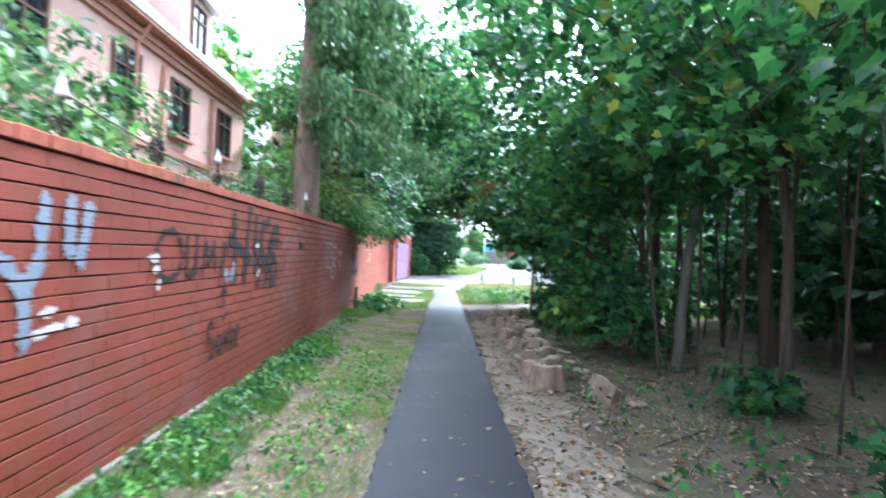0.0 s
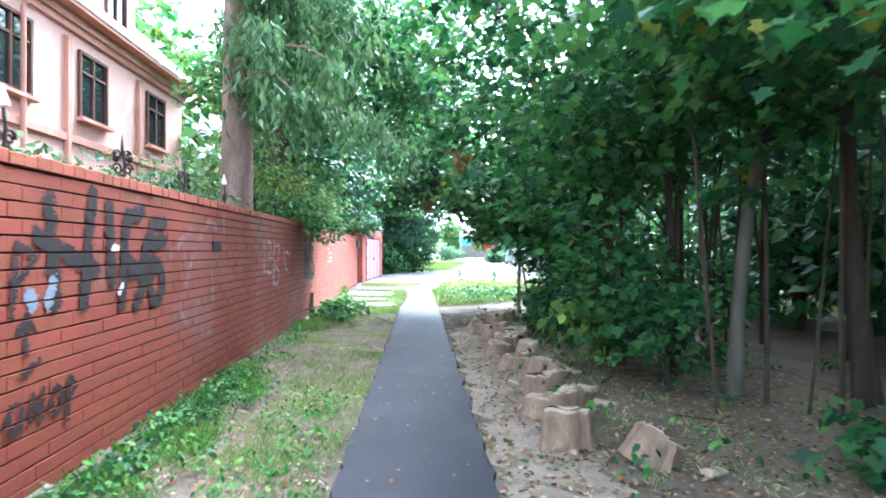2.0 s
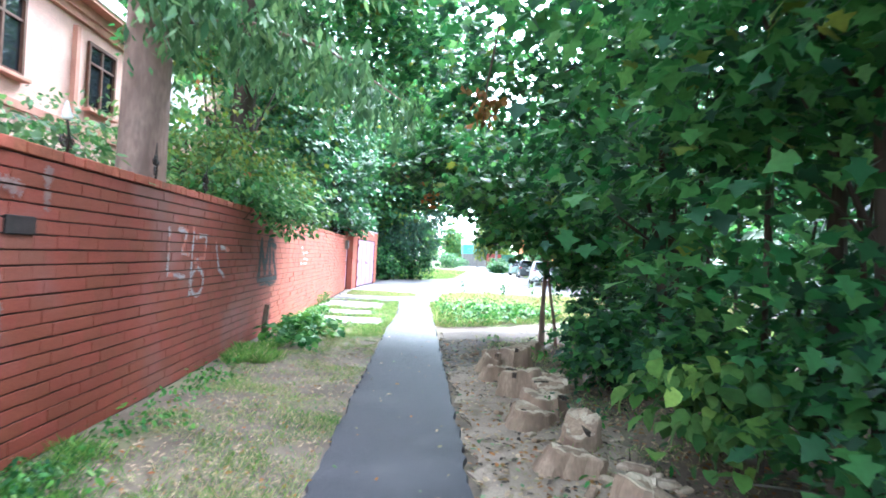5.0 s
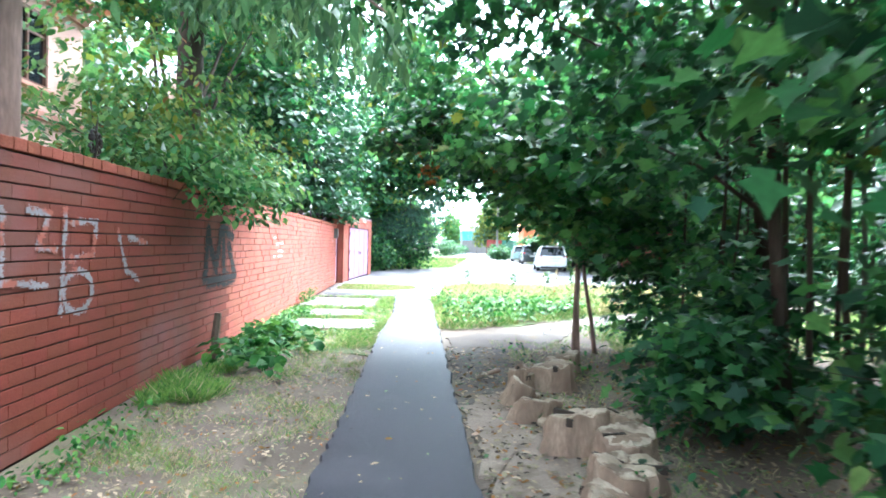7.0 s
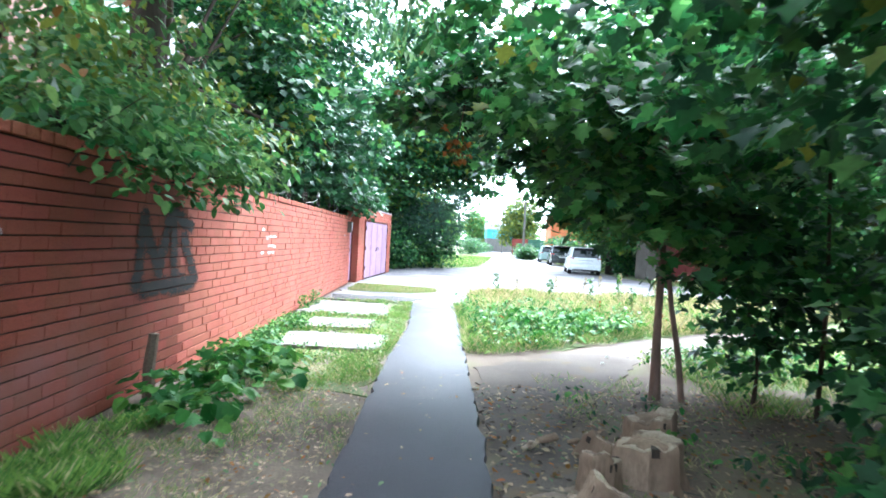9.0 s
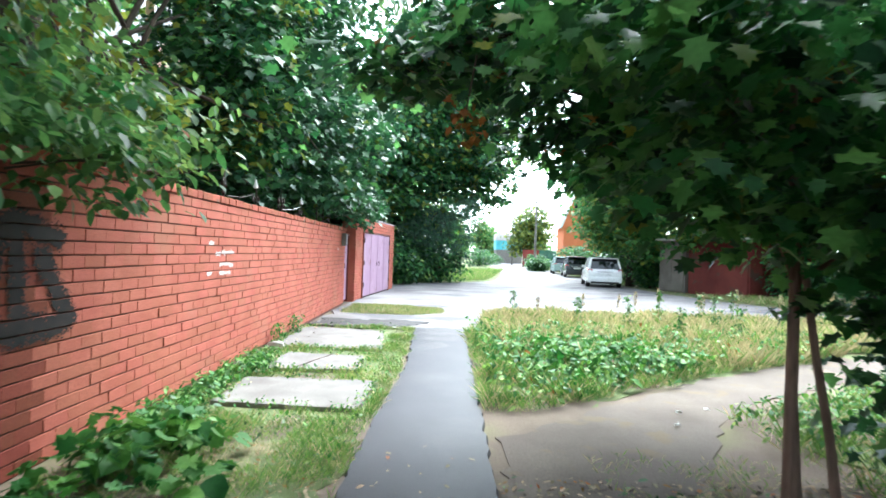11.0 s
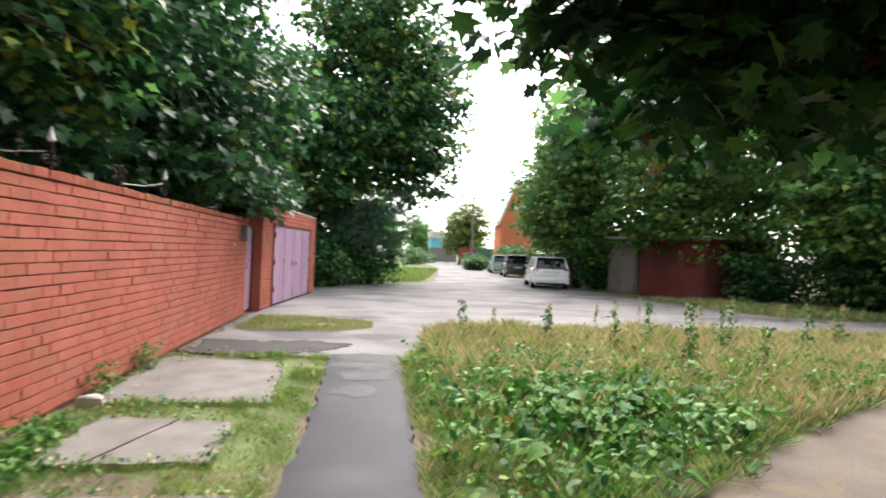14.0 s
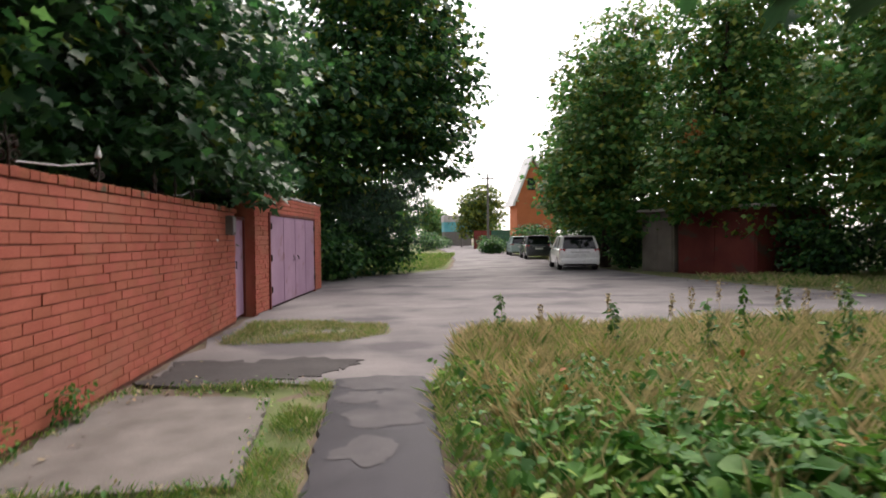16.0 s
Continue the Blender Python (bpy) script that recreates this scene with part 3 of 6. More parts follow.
for k in range(2):
    y0 = 0.08 + k * 2.12
    g = part("gate_leaf", Geo().box(0.0, 0.035, y0, y0 + 2.08, 0.06, 2.05, ch=0.006), LILAC, gar, "lilac painted steel gate leaf")
    for zz in (0.35, 1.05, 1.75):
        part("hinge", Geo().tube([(0.05, y0 + (0.03 if k == 0 else 2.05), zz), (0.05, y0 + (0.03 if k == 0 else 2.05), zz + 0.14)], [0.022, 0.022], 8), IRON, g)
    part("seam", Geo().box(0.03, 0.045, y0 + 1.03, y0 + 1.06, 0.08, 2.03), LILAC, g)
    part("pull", Geo().tube([(0.035, y0 + (1.9 if k == 0 else 0.18), 1.0), (0.08, y0 + (1.9 if k == 0 else 0.18), 1.03), (0.035, y0 + (1.9 if k == 0 else 0.18), 1.12)], [0.012] * 3, 6), IRON, g)
part("gate_frame", Geo().box(0, 0.05, 0.0, 0.07, 0, 2.12).box(0, 0.05, 4.28, 4.36, 0, 2.12).box(0, 0.05, 0.07, 4.28, 2.06, 2.12), RUST_RED, gar, "rusty red steel gate frame")
meter = thing("meter_box", "small pale metal meter box on the wall", "meter box", Matrix.Translation((WX, 28.25, 1.62)))
part("body", Geo().box(0.0, 0.12, 0, 0.22, 0, 0.34, ch=0.012), CONCRETE, meter)
part("lid", Geo().box(0.12, 0.132, 0.02, 0.2, 0.05, 0.31, ch=0.004), LAMP_GREY, meter)

# ---- houses behind the wall ----
def window(parent, x, y, z, w, h):
    """A brown wooden window in a facade that faces east."""
    wdw = part("window", Geo().box(x - 0.02, x + 0.05, y - 0.07, y, z - 0.07, z + h + 0.07).box(x - 0.02, x + 0.05, y + w, y + w + 0.07, z - 0.07, z + h + 0.07)
               .box(x - 0.02, x + 0.05, y, y + w, z + h, z + h + 0.07).box(x - 0.02, x + 0.05, y, y + w, z - 0.07, z), WOOD_DARK, parent, "brown wooden window")
    part("pane", Geo().box(x - 0.03, x - 0.018, y, y + w, z, z + h), GLASS, wdw)
    part("mullion", Geo().box(x - 0.015, x + 0.03, y + w * 0.5 - 0.03, y + w * 0.5 + 0.03, z, z + h), WOOD_DARK, wdw)
    part("transom", Geo().box(x - 0.015, x + 0.028, y, y + w, z + h * 0.7, z + h * 0.7 + 0.05), WOOD_DARK, wdw)
    part("sill", Geo().box(x - 0.02, x + 0.16, y - 0.14, y + w + 0.14, z - 0.16, z - 0.08, ch=0.012), HOUSE_TRIM, wdw)
    return wdw


HX = -7.4
house = thing("brick_house", "two-storey pink brick house with brown windows and grey roof", "house", Matrix.Translation((HX - 4, 15, 0)))
part("wall", Geo().box(HX - 8, HX - 0.03, 5.2, 22.5, -0.1, 7.0), HOUSE_BRICK, house)
part("gable", Geo().ring([[(HX - 8, y, 7.0), (HX - 0.03, y, 7.0), (HX - 4, y, 10.9)] for y in (5.3, 22.4)]), HOUSE_BRICK, house)
part("roof", Geo().ring([[(HX + 0.45, y, 6.92), (HX + 0.45, y, 7.03), (HX - 4.0, y, 11.3), (HX - 4.0, y, 11.18)] for y in (4.9, 22.85)]), ROOF, house, "grey sheet roof slope")
part("roof", Geo().ring([[(HX - 8.45, y, 6.92), (HX - 8.45, y, 7.03), (HX - 4.0, y, 11.305), (HX - 4.0, y, 11.185)] for y in (4.9, 22.85)]), ROOF, house)
part("eave_board", Geo().box(HX - 0.03, HX + 0.42, 5.0, 22.75, 6.83, 6.92), HOUSE_TRIM, house)
part("cornice", Geo().box(HX - 0.03, HX + 0.14, 5.0, 22.6, 6.62, 6.83), HOUSE_TRIM, house, "corbelled brick course under the eaves")
part("cornice", Geo().box(HX - 0.03, HX + 0.07, 5.0, 22.6, 6.46, 6.62), HOUSE_TRIM, house, "corbelled brick course under the eaves")
part("string_course", Geo().box(HX - 0.03, HX + 0.06, 5.2, 22.5, 3.95, 4.12, ch=0.01), HOUSE_TRIM, house)
for wy in (6.4, 9.9, 13.4, 16.35, 19.85):
    window(house, HX, wy, 4.66, 1.12, 1.42)
    window(house, HX, wy, 1.3, 1.12, 1.5)
for wy in (15.75, 19.2):
    part("lesene", Geo().box(HX - 0.03, HX + 0.08, wy, wy + 0.14, 0, 6.3), HOUSE_TRIM, house)
part("downpipe", Geo().tube([(HX + 0.4, 14.2, 6.8), (HX + 0.1, 14.2, 6.3), (HX + 0.1, 14.2, 0)], [0.05] * 3, 8), HOUSE_TRIM, house)
dm = part("dormer", Geo().box(HX - 2.2, HX - 0.15, 17.2, 19.4, 7.0, 9.2), HOUSE_BRICK, house, "brick dormer above the eaves")
part("dormer_roof", Geo().ring([[(x, 16.9, 9.15), (x, 19.7, 9.15), (x, 18.3, 10.4)] for x in (HX + 0.1, HX - 2.8)]), ROOF, dm)
window(house, HX - 0.12, 17.8, 7.5, 0.95, 1.35)

FX, FY = -9.2, 29.5
far_house = thing("far_brick_house", "pink brick house with a steep grey roof among trees", "house", Matrix.Translation((FX - 3, FY + 4, 0)))
part("wall", Geo().box(FX - 6.4, FX, FY, FY + 8.5, -0.1, 5.6), HOUSE_BRICK, far_house)
part("gable", Geo().ring([[(x, FY, 5.6), (x, FY + 8.5, 5.6), (x, FY + 4.25, 10.0)] for x in (FX - 6.4, FX - 0.02)]), HOUSE_BRICK, far_house)
part("roof", Geo().ring([[(x, FY - 0.4, 5.3), (x, FY - 0.4, 5.45), (x, FY + 4.25, 10.3), (x, FY + 4.25, 10.15)] for x in (FX - 6.8, FX + 0.4)]), ROOF, far_house)
part("roof", Geo().ring([[(x, FY + 8.9, 5.3), (x, FY + 8.9, 5.45), (x, FY + 4.25, 10.305), (x, FY + 4.25, 10.155)] for x in (FX - 6.8, FX + 0.4)]), ROOF, far_house)
for wy in (FY + 1.6, FY + 5.4):
    window(far_house, FX, wy, 3.2, 1.1, 1.5)
window(far_house, FX, FY + 3.6, 6.4, 1.1, 1.3)
for h in (house, far_house):
    inv = h.matrix_world.inverted()
    for ch in h.children:
        ch.matrix_parent_inverse = inv


# ---- trees ----
def rand(seed):
    return np.random.default_rng(seed)


# maple thicket along the path
for k, (x, y, h, r) in enumerate(((3.4, -1.6, 6.5, 0.07), (4.3, 0.4, 7.0, 0.09), (3.5, 2.4, 6.0, 0.06), (4.6, 4.2, 7.5, 0.10), (3.7, 5.9, 6.4, 0.07), (4.5, 7.6, 7.4, 0.10),
                                  (3.4, 9.2, 6.2, 0.06), (4.2, 10.8, 7.2, 0.09), (3.5, 12.6, 6.4, 0.07), (4.4, 14.2, 7.2, 0.09))):
    g = rand(100 + k)
    blobs = [(x + 0.3, y, h * 0.70, 1.9, 1.7, h * 0.27), (x - 1.5, y + g.normal(0, 0.3), 3.6, 1.4, 1.3, 0.9), (x - 2.0 - 0.5 * (k % 2), y + 0.2, 4.9, 1.0, 0.9, 0.5), (x - 2.4, y, 6.0, 1.4, 1.2, 0.7),
             # High clump, mostly out of view, added to keep sky light off the wall.
             (x + 0.8, y + 0.5, h + 1.2, 1.8, 1.6, 1.2)]
    if y < 4.5:
        blobs = [(x + 0.9, y, h * 0.74, 1.5, 1.5, h * 0.22), (x - 1.3, y + 0.4, 3.5, 1.1, 1.1, 0.5)]
    if y > 7:
        blobs += [(x - 1.0, y, 2.5, 0.9, 1.1, 0.6)]
    if k == 8:
        blobs += [(1.15, 13.6, 4.1, 0.8, 0.9, 0.4), (1.35, 15.2, 4.7, 0.9, 0.9, 0.5)]
    if 5 < y < 11:
        blobs += [(0.95, y + 0.3, 4.7, 0.8, 1.0, 0.45)]
    if y > 13.5:
        blobs += [(x - 0.2, y + 0.4, 1.6, 0.8, 0.8, 0.6)]
    else:
        blobs += [(x - 0.6, y, 2.9, 1.0, 1.1, 0.5)]
    if k == 2:
        blobs += [(2.35, 4.7, 2.6, 0.5, 0.6, 0.3), (2.0, 5.6, 3.0, 0.6, 0.6, 0.3)]
    if k == 6:
        blobs += [(1.8, 9.5, 2.05, 0.4, 0.5, 0.4), (2.1, 9.0, 1.7, 0.45, 0.5, 0.4), (1.9, 9.8, 2.4, 0.5, 0.5, 0.4), (2.2, 9.6, 1.3, 0.4, 0.5, 0.4)]
    # Beyond y = 12 more of the dark leaf copy, standing for canopy shade.
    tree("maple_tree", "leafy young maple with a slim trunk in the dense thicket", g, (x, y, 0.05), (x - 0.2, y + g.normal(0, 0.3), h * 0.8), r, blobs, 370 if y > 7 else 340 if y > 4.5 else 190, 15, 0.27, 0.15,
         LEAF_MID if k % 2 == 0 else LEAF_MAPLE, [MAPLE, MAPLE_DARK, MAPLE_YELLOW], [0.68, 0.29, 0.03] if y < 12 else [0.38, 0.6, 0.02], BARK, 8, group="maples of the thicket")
# deeper rows, the thicket's shade put into darker leaf colour
# k < 0: three unseen maples behind the start, added to shade the wall.
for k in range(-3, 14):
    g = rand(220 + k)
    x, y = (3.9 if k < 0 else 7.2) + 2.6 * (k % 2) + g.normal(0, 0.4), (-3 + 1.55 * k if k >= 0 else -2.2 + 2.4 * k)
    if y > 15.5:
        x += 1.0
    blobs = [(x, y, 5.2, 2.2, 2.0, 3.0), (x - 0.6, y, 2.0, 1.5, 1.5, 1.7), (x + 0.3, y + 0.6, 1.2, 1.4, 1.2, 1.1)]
    tree("maple_tree", "maple filling out the thicket, its leaf colour darkened for shade", g, (x, y, 0), (x + g.normal(0, 0.4), y, 7), 0.11, blobs, 240, 11, 0.30, 0.26,
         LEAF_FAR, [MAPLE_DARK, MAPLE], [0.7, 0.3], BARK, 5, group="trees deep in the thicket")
# thin bare stems
for k in range(64):
    g = rand(300 + k)
    x, y = 2.95 + 3.2 * g.random() ** 1.1, 2.2 + k * 0.21 + g.normal(0, 0.2)
    if y > 14.6:
        x += 0.7
    lean, bow, r, top = g.normal(0, 0.35), g.normal(0, 0.12), g.uniform(0.011, 0.028), g.uniform(3.6, 5.6)
    piece("sapling_stem", Geo().tube([(x, y, -0.05), (x + lean * 0.15 + bow, y + bow, top * 0.25), (x + lean * 0.45 + bow, y + lean * 0.3, top * 0.55), (x + lean, y + lean * 0.4, top)], (r * 1.2, r, r * 0.8, r * 0.35), 7, 0.08, g),
          BARK_PALE if k % 9 == 0 else BARK, "thin bare sapling stem in the shade of the thicket", "sapling", "sapling stems")
lean_tree = thing("leaning_tree", "pale slightly leaning trunk among the dark saplings", "tree", Matrix.Translation((3.50, 8.1, 0)))
part("trunk", Geo().tube([(0, 0, -0.05), (0.02, 0, 0.9), (0.12, -0.02, 1.9), (0.30, -0.05, 2.9), (0.42, -0.1, 4.2), (0.6, -0.2, 6.0)], (0.085, 0.07, 0.064, 0.058, 0.05, 0.03), 10, 0.06, rand(390)), BARK_PALE, lean_tree, smooth=True)
for z, dx, dy in ((2.7, -0.7, 0.5), (3.4, 0.8, -0.3), (4.1, -0.6, -0.5)):
    part("limb", Geo().tube([(0.1 + z * 0.06, -0.06, z), (0.1 + z * 0.06 + dx * 0.5, dy * 0.5, z + 0.5), (0.1 + z * 0.06 + dx, dy, z + 1.3)], (0.026, 0.018, 0.006), 6), BARK_PALE, lean_tree, smooth=True)
# low bushes at the thicket's foot
for k, (x, y, r, h) in enumerate(((3.0, 8.6, 0.75, 0.95), (2.9, 10.2, 0.7, 0.9), (2.8, 3.0, 0.35, 0.4), (3.4, 5.9, 0.32, 0.3), (2.75, 12.4, 0.5, 0.6), (3.4, 1.4, 0.6, 0.5), (3.5, 13.2, 0.7, 0.9), (3.75, 16.0, 0.65, 1.1), (4.5, 14.8, 0.9, 1.3), (5.0, 16.4, 1.0, 1.5), (5.6, 13.6, 1.0, 1.5))):
    g = rand(400 + k)
    tree("maple_bush", "low green bush of young maple shoots", g, (x, y, 0.05), (x, y, h), 0.02, [(x, y, h, r, r, h * 0.85)], 90 if r > 0.4 else 22, 11, 0.16, 0.13,
         LEAF_MID, [MAPLE, MAPLE_DARK], [0.5, 0.5], BARK, 5, "bush", "bushes along the thicket")
# Undergrowth in mostly dark leaf copies, shade carried by the colour.
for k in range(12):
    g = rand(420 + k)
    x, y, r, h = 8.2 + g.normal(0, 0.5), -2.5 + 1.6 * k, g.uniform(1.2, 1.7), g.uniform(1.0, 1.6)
    tree("undergrowth_bush", "bush deep in the thicket, its leaf colour darkened for shade", g, (x, y, 0), (x, y, h), 0.03, [(x, y, h, r, r, h * 0.95)], 130, 12, 0.24, 0.2,
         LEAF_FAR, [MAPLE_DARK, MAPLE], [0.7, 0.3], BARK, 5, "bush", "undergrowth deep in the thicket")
# a broad-leaved shrub close to the path, and withered sprays in the crowns
g = rand(440)
# Lighter leaf materials stand in for the light falling on this shrub.
tree("broad_leaved_shrub", "green shrub on thin stems, broad oval leaves coloured as if lit", g, (2.75, 9.7, 0.05), (2.6, 9.6, 0.9), 0.015, [(2.55, 9.6, 0.6, 0.5, 0.6, 0.45), (2.3, 9.2, 0.75, 0.3, 0.35, 0.25), (2.9, 10.4, 0.7, 0.4, 0.5, 0.4)],
     60, 8, 0.14, 0.13, LEAF_BIG, [BUSH, GRASS], [0.7, 0.3], BARK, 8, "shrub")


def withered(seed, x, y, z, w, h, twigs):
    t = thing("withered_spray", "hanging spray of withered brown maple leaves", "leaf spray", Matrix.Translation((x, y, z + h)), "withered sprays")
    inv = t.matrix_world.inverted()
    part("twig", Geo().tube([(x + 0.1, y, z + h + 0.5), (x + 0.02, y, z + h), (x, y, z - h * 0.6)], (0.012, 0.009, 0.004), 5), BARK, t).matrix_parent_inverse = inv
    sprays(rand(seed), [(x, y, z, w, w, h)], twigs, 9, 0.06, 0.07 + 0.06 * w, LEAF_MAPLE, [BROWN_LEAF], [1.0], "leaves", t, 0.9)[0].matrix_parent_inverse = inv


withered(441, 0.9, 10.5, 2.75, 0.12, 0.22, 7)
withered(442, 0.7, 17.6, 2.62, 0.12, 0.16, 6)
withered(443, 11.4, 37.2, 4.9, 0.35, 0.8, 14)
# the forked tree at the mouth of the thicket
g = rand(450)
tree("maple_tree", "slim twin-stemmed maple with a wide overhanging crown", g, (2.83, 16.2, 0), (2.9, 16.5, 4.2), 0.045,
     [(2.15, 16.0, 1.95, 0.55, 0.6, 0.35), (2.8, 16.2, 1.75, 0.6, 0.6, 0.4), (1.9, 15.7, 2.9, 0.9, 1.2, 0.55), (2.4, 16.2, 2.35, 0.8, 0.9, 0.6), (2.4, 16.6, 3.4, 1.3, 1.3, 0.6), (4.2, 17.4, 4.6, 1.2, 1.2, 0.7), (3.2, 16.2, 2.1, 0.9, 0.8, 0.6), (1.6, 17.3, 4.0, 1.3, 1.2, 0.7), (4.6, 16.0, 2.9, 1.4, 1.3, 1.2), (0.4, 17.0, 5.4, 1.5, 1.5, 0.8), (-0.4, 16.4, 6.9, 1.8, 1.6, 1.1), (-0.9, 18.2, 6.8, 2.2, 2.0, 0.9), (3.5, 15.8, 1.5, 0.7, 0.7, 0.5)], 900, 14, 0.26, 0.155,
     LEAF_MAPLE, [MAPLE, MAPLE_DARK, MAPLE_YELLOW], [0.74, 0.22, 0.04], BARK_PINE, 12)
piece("young_tree", Geo().tube([(3.09, 16.14, -0.02), (3.04, 16.16, 0.45), (2.95, 16.18, 0.95), (2.89, 16.22, 1.5)], (0.034, 0.029, 0.026, 0.022), 8), BARK_PINE, "slim bare young tree close beside the maple", "tree")
# the bough that hangs over the end of the path
g = rand(470)
# Mostly dark leaf copies: the bough's shaded side is put into colour.
tree("maple_tree", "big maple over the path, its leaf colour darkened for shade", g, (6.2, 17.2, 0), (5.6, 17.6, 6), 0.13,
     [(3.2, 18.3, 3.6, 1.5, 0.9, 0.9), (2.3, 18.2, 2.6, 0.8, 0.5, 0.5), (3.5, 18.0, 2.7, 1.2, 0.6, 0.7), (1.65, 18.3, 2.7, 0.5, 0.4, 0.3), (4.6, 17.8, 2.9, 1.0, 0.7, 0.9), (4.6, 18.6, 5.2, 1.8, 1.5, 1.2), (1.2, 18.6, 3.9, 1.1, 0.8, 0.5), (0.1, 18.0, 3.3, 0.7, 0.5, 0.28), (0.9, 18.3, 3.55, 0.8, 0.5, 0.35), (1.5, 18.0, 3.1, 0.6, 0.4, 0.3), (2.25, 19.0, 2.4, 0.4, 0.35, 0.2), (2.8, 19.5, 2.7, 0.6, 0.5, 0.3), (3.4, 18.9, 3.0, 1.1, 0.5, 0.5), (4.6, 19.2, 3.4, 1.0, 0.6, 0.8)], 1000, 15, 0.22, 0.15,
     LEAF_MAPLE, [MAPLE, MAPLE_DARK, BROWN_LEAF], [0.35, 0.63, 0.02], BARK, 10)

# spruces behind the wall
def spruce(label, seed, foot, h, r0, radius, z0, n_tier, mat, bark, clear=0.0):
    g = rand(seed)
    t = thing("spruce_tree", label, "tree", Matrix.Translation(foot))
    inv = Matrix.Translation(foot).inverted()
    f = Vector(foot)
    tr = part("trunk", Geo().tube([f + Vector((0, 0, -0.05)), f + Vector((0, 0, 0.4)), f + Vector((0.03, 0, h * 0.3)), f + Vector((0, 0.05, h * 0.65)), f + Vector((0, 0, h))],
                                  (r0 * 1.3, r0, r0 * 0.86, r0 * 0.55, 0.03), 12, 0.05, g), bark, t, smooth=True)
    tr.matrix_parent_inverse = inv
    P, A = [], []
    for k in range(n_tier):
        z = z0 + (h - z0) * (k / n_tier) ** 1.1
        L = radius * (1 - 0.85 * (z - z0) / (h - z0)) * g.uniform(0.65, 1.1)
        az = g.uniform(0, 2 * math.pi)
        if clear and math.cos(az) < 0.3 and z < clear:
            continue
        m = 10
        s = np.linspace(0.05, 1, m)
        line = np.stack([f.x + np.cos(az) * L * s, f.y + np.sin(az) * L * s, z + 0.10 * L * np.sin(s * 2.4) - 0.28 * L * s * s], 1)
        if k % 3 == 0:
            br = part("bough", Geo().tube([tuple(p) for p in line[::3]], [0.045, 0.035, 0.022, 0.01][:len(line[::3])], 5), bark, t)
            br.matrix_parent_inverse = inv
        base = np.repeat(line + g.normal(size=line.shape) * [0.05, 0.05, 0.02], 9, 0) + g.normal(size=(m * 9, 3)) * [0.16, 0.16, 0.04]
        length = g.uniform(0.15, 0.35 + 0.16 * L, len(base))
        f6 = np.tile(np.linspace(0.0, 1.0, 6), len(base))
        p = np.repeat(base, 6, 0) + g.normal(size=(len(base) * 6, 3)) * [0.035, 0.035, 0.03]
        p[:, 2] -= f6 * np.repeat(length, 6)
        P.append(p)
    p = np.concatenate(P)
    p = p[free_of_walk(p)]
    n = len(p)
    az = g.uniform(0, 2 * np.pi, n)
    dip = g.normal(-1.05, 0.3, n)
    yv = np.stack([np.cos(az) * np.cos(dip), np.sin(az) * np.cos(dip), np.sin(dip)], 1)
    xv = np.stack([-np.sin(az), np.cos(az), np.zeros(n)], 1)
    fr = np.stack([xv, yv, np.cross(xv, yv)], 2)
    tpl = (np.array([(0, 0, 0), (0.17, 0.4, 0.04), (0, 1, 0), (-0.17, 0.4, 0.04)], float), [(0, 1, 2), (0, 2, 3)])
    cr = shells("crown", place(tpl[0], fr, p, g.uniform(0.12, 0.24, n)), tpl[1], [mat], t)
    cr.matrix_parent_inverse = inv
    return t


spruce("tall spruce with a thick reddish trunk and drooping boughs", 500, (-2.72, 12.4, 0), 15, 0.28, 3.0, 4.0, 100, SPRUCE, BARK_PINE, 8.5)
spruce("dark spruce with hanging boughs behind the wall", 501, (-3.0, 17.2, 0), 15, 0.22, 3.9, 5.0, 100, SPRUCE, BARK, 9.5)
spruce("tall spruce with thin drooping boughs beside the house", 502, (-4.6, 4.6, 0), 14, 0.2, 2.4, 6.4, 34, SPRUCE, BARK_PINE)

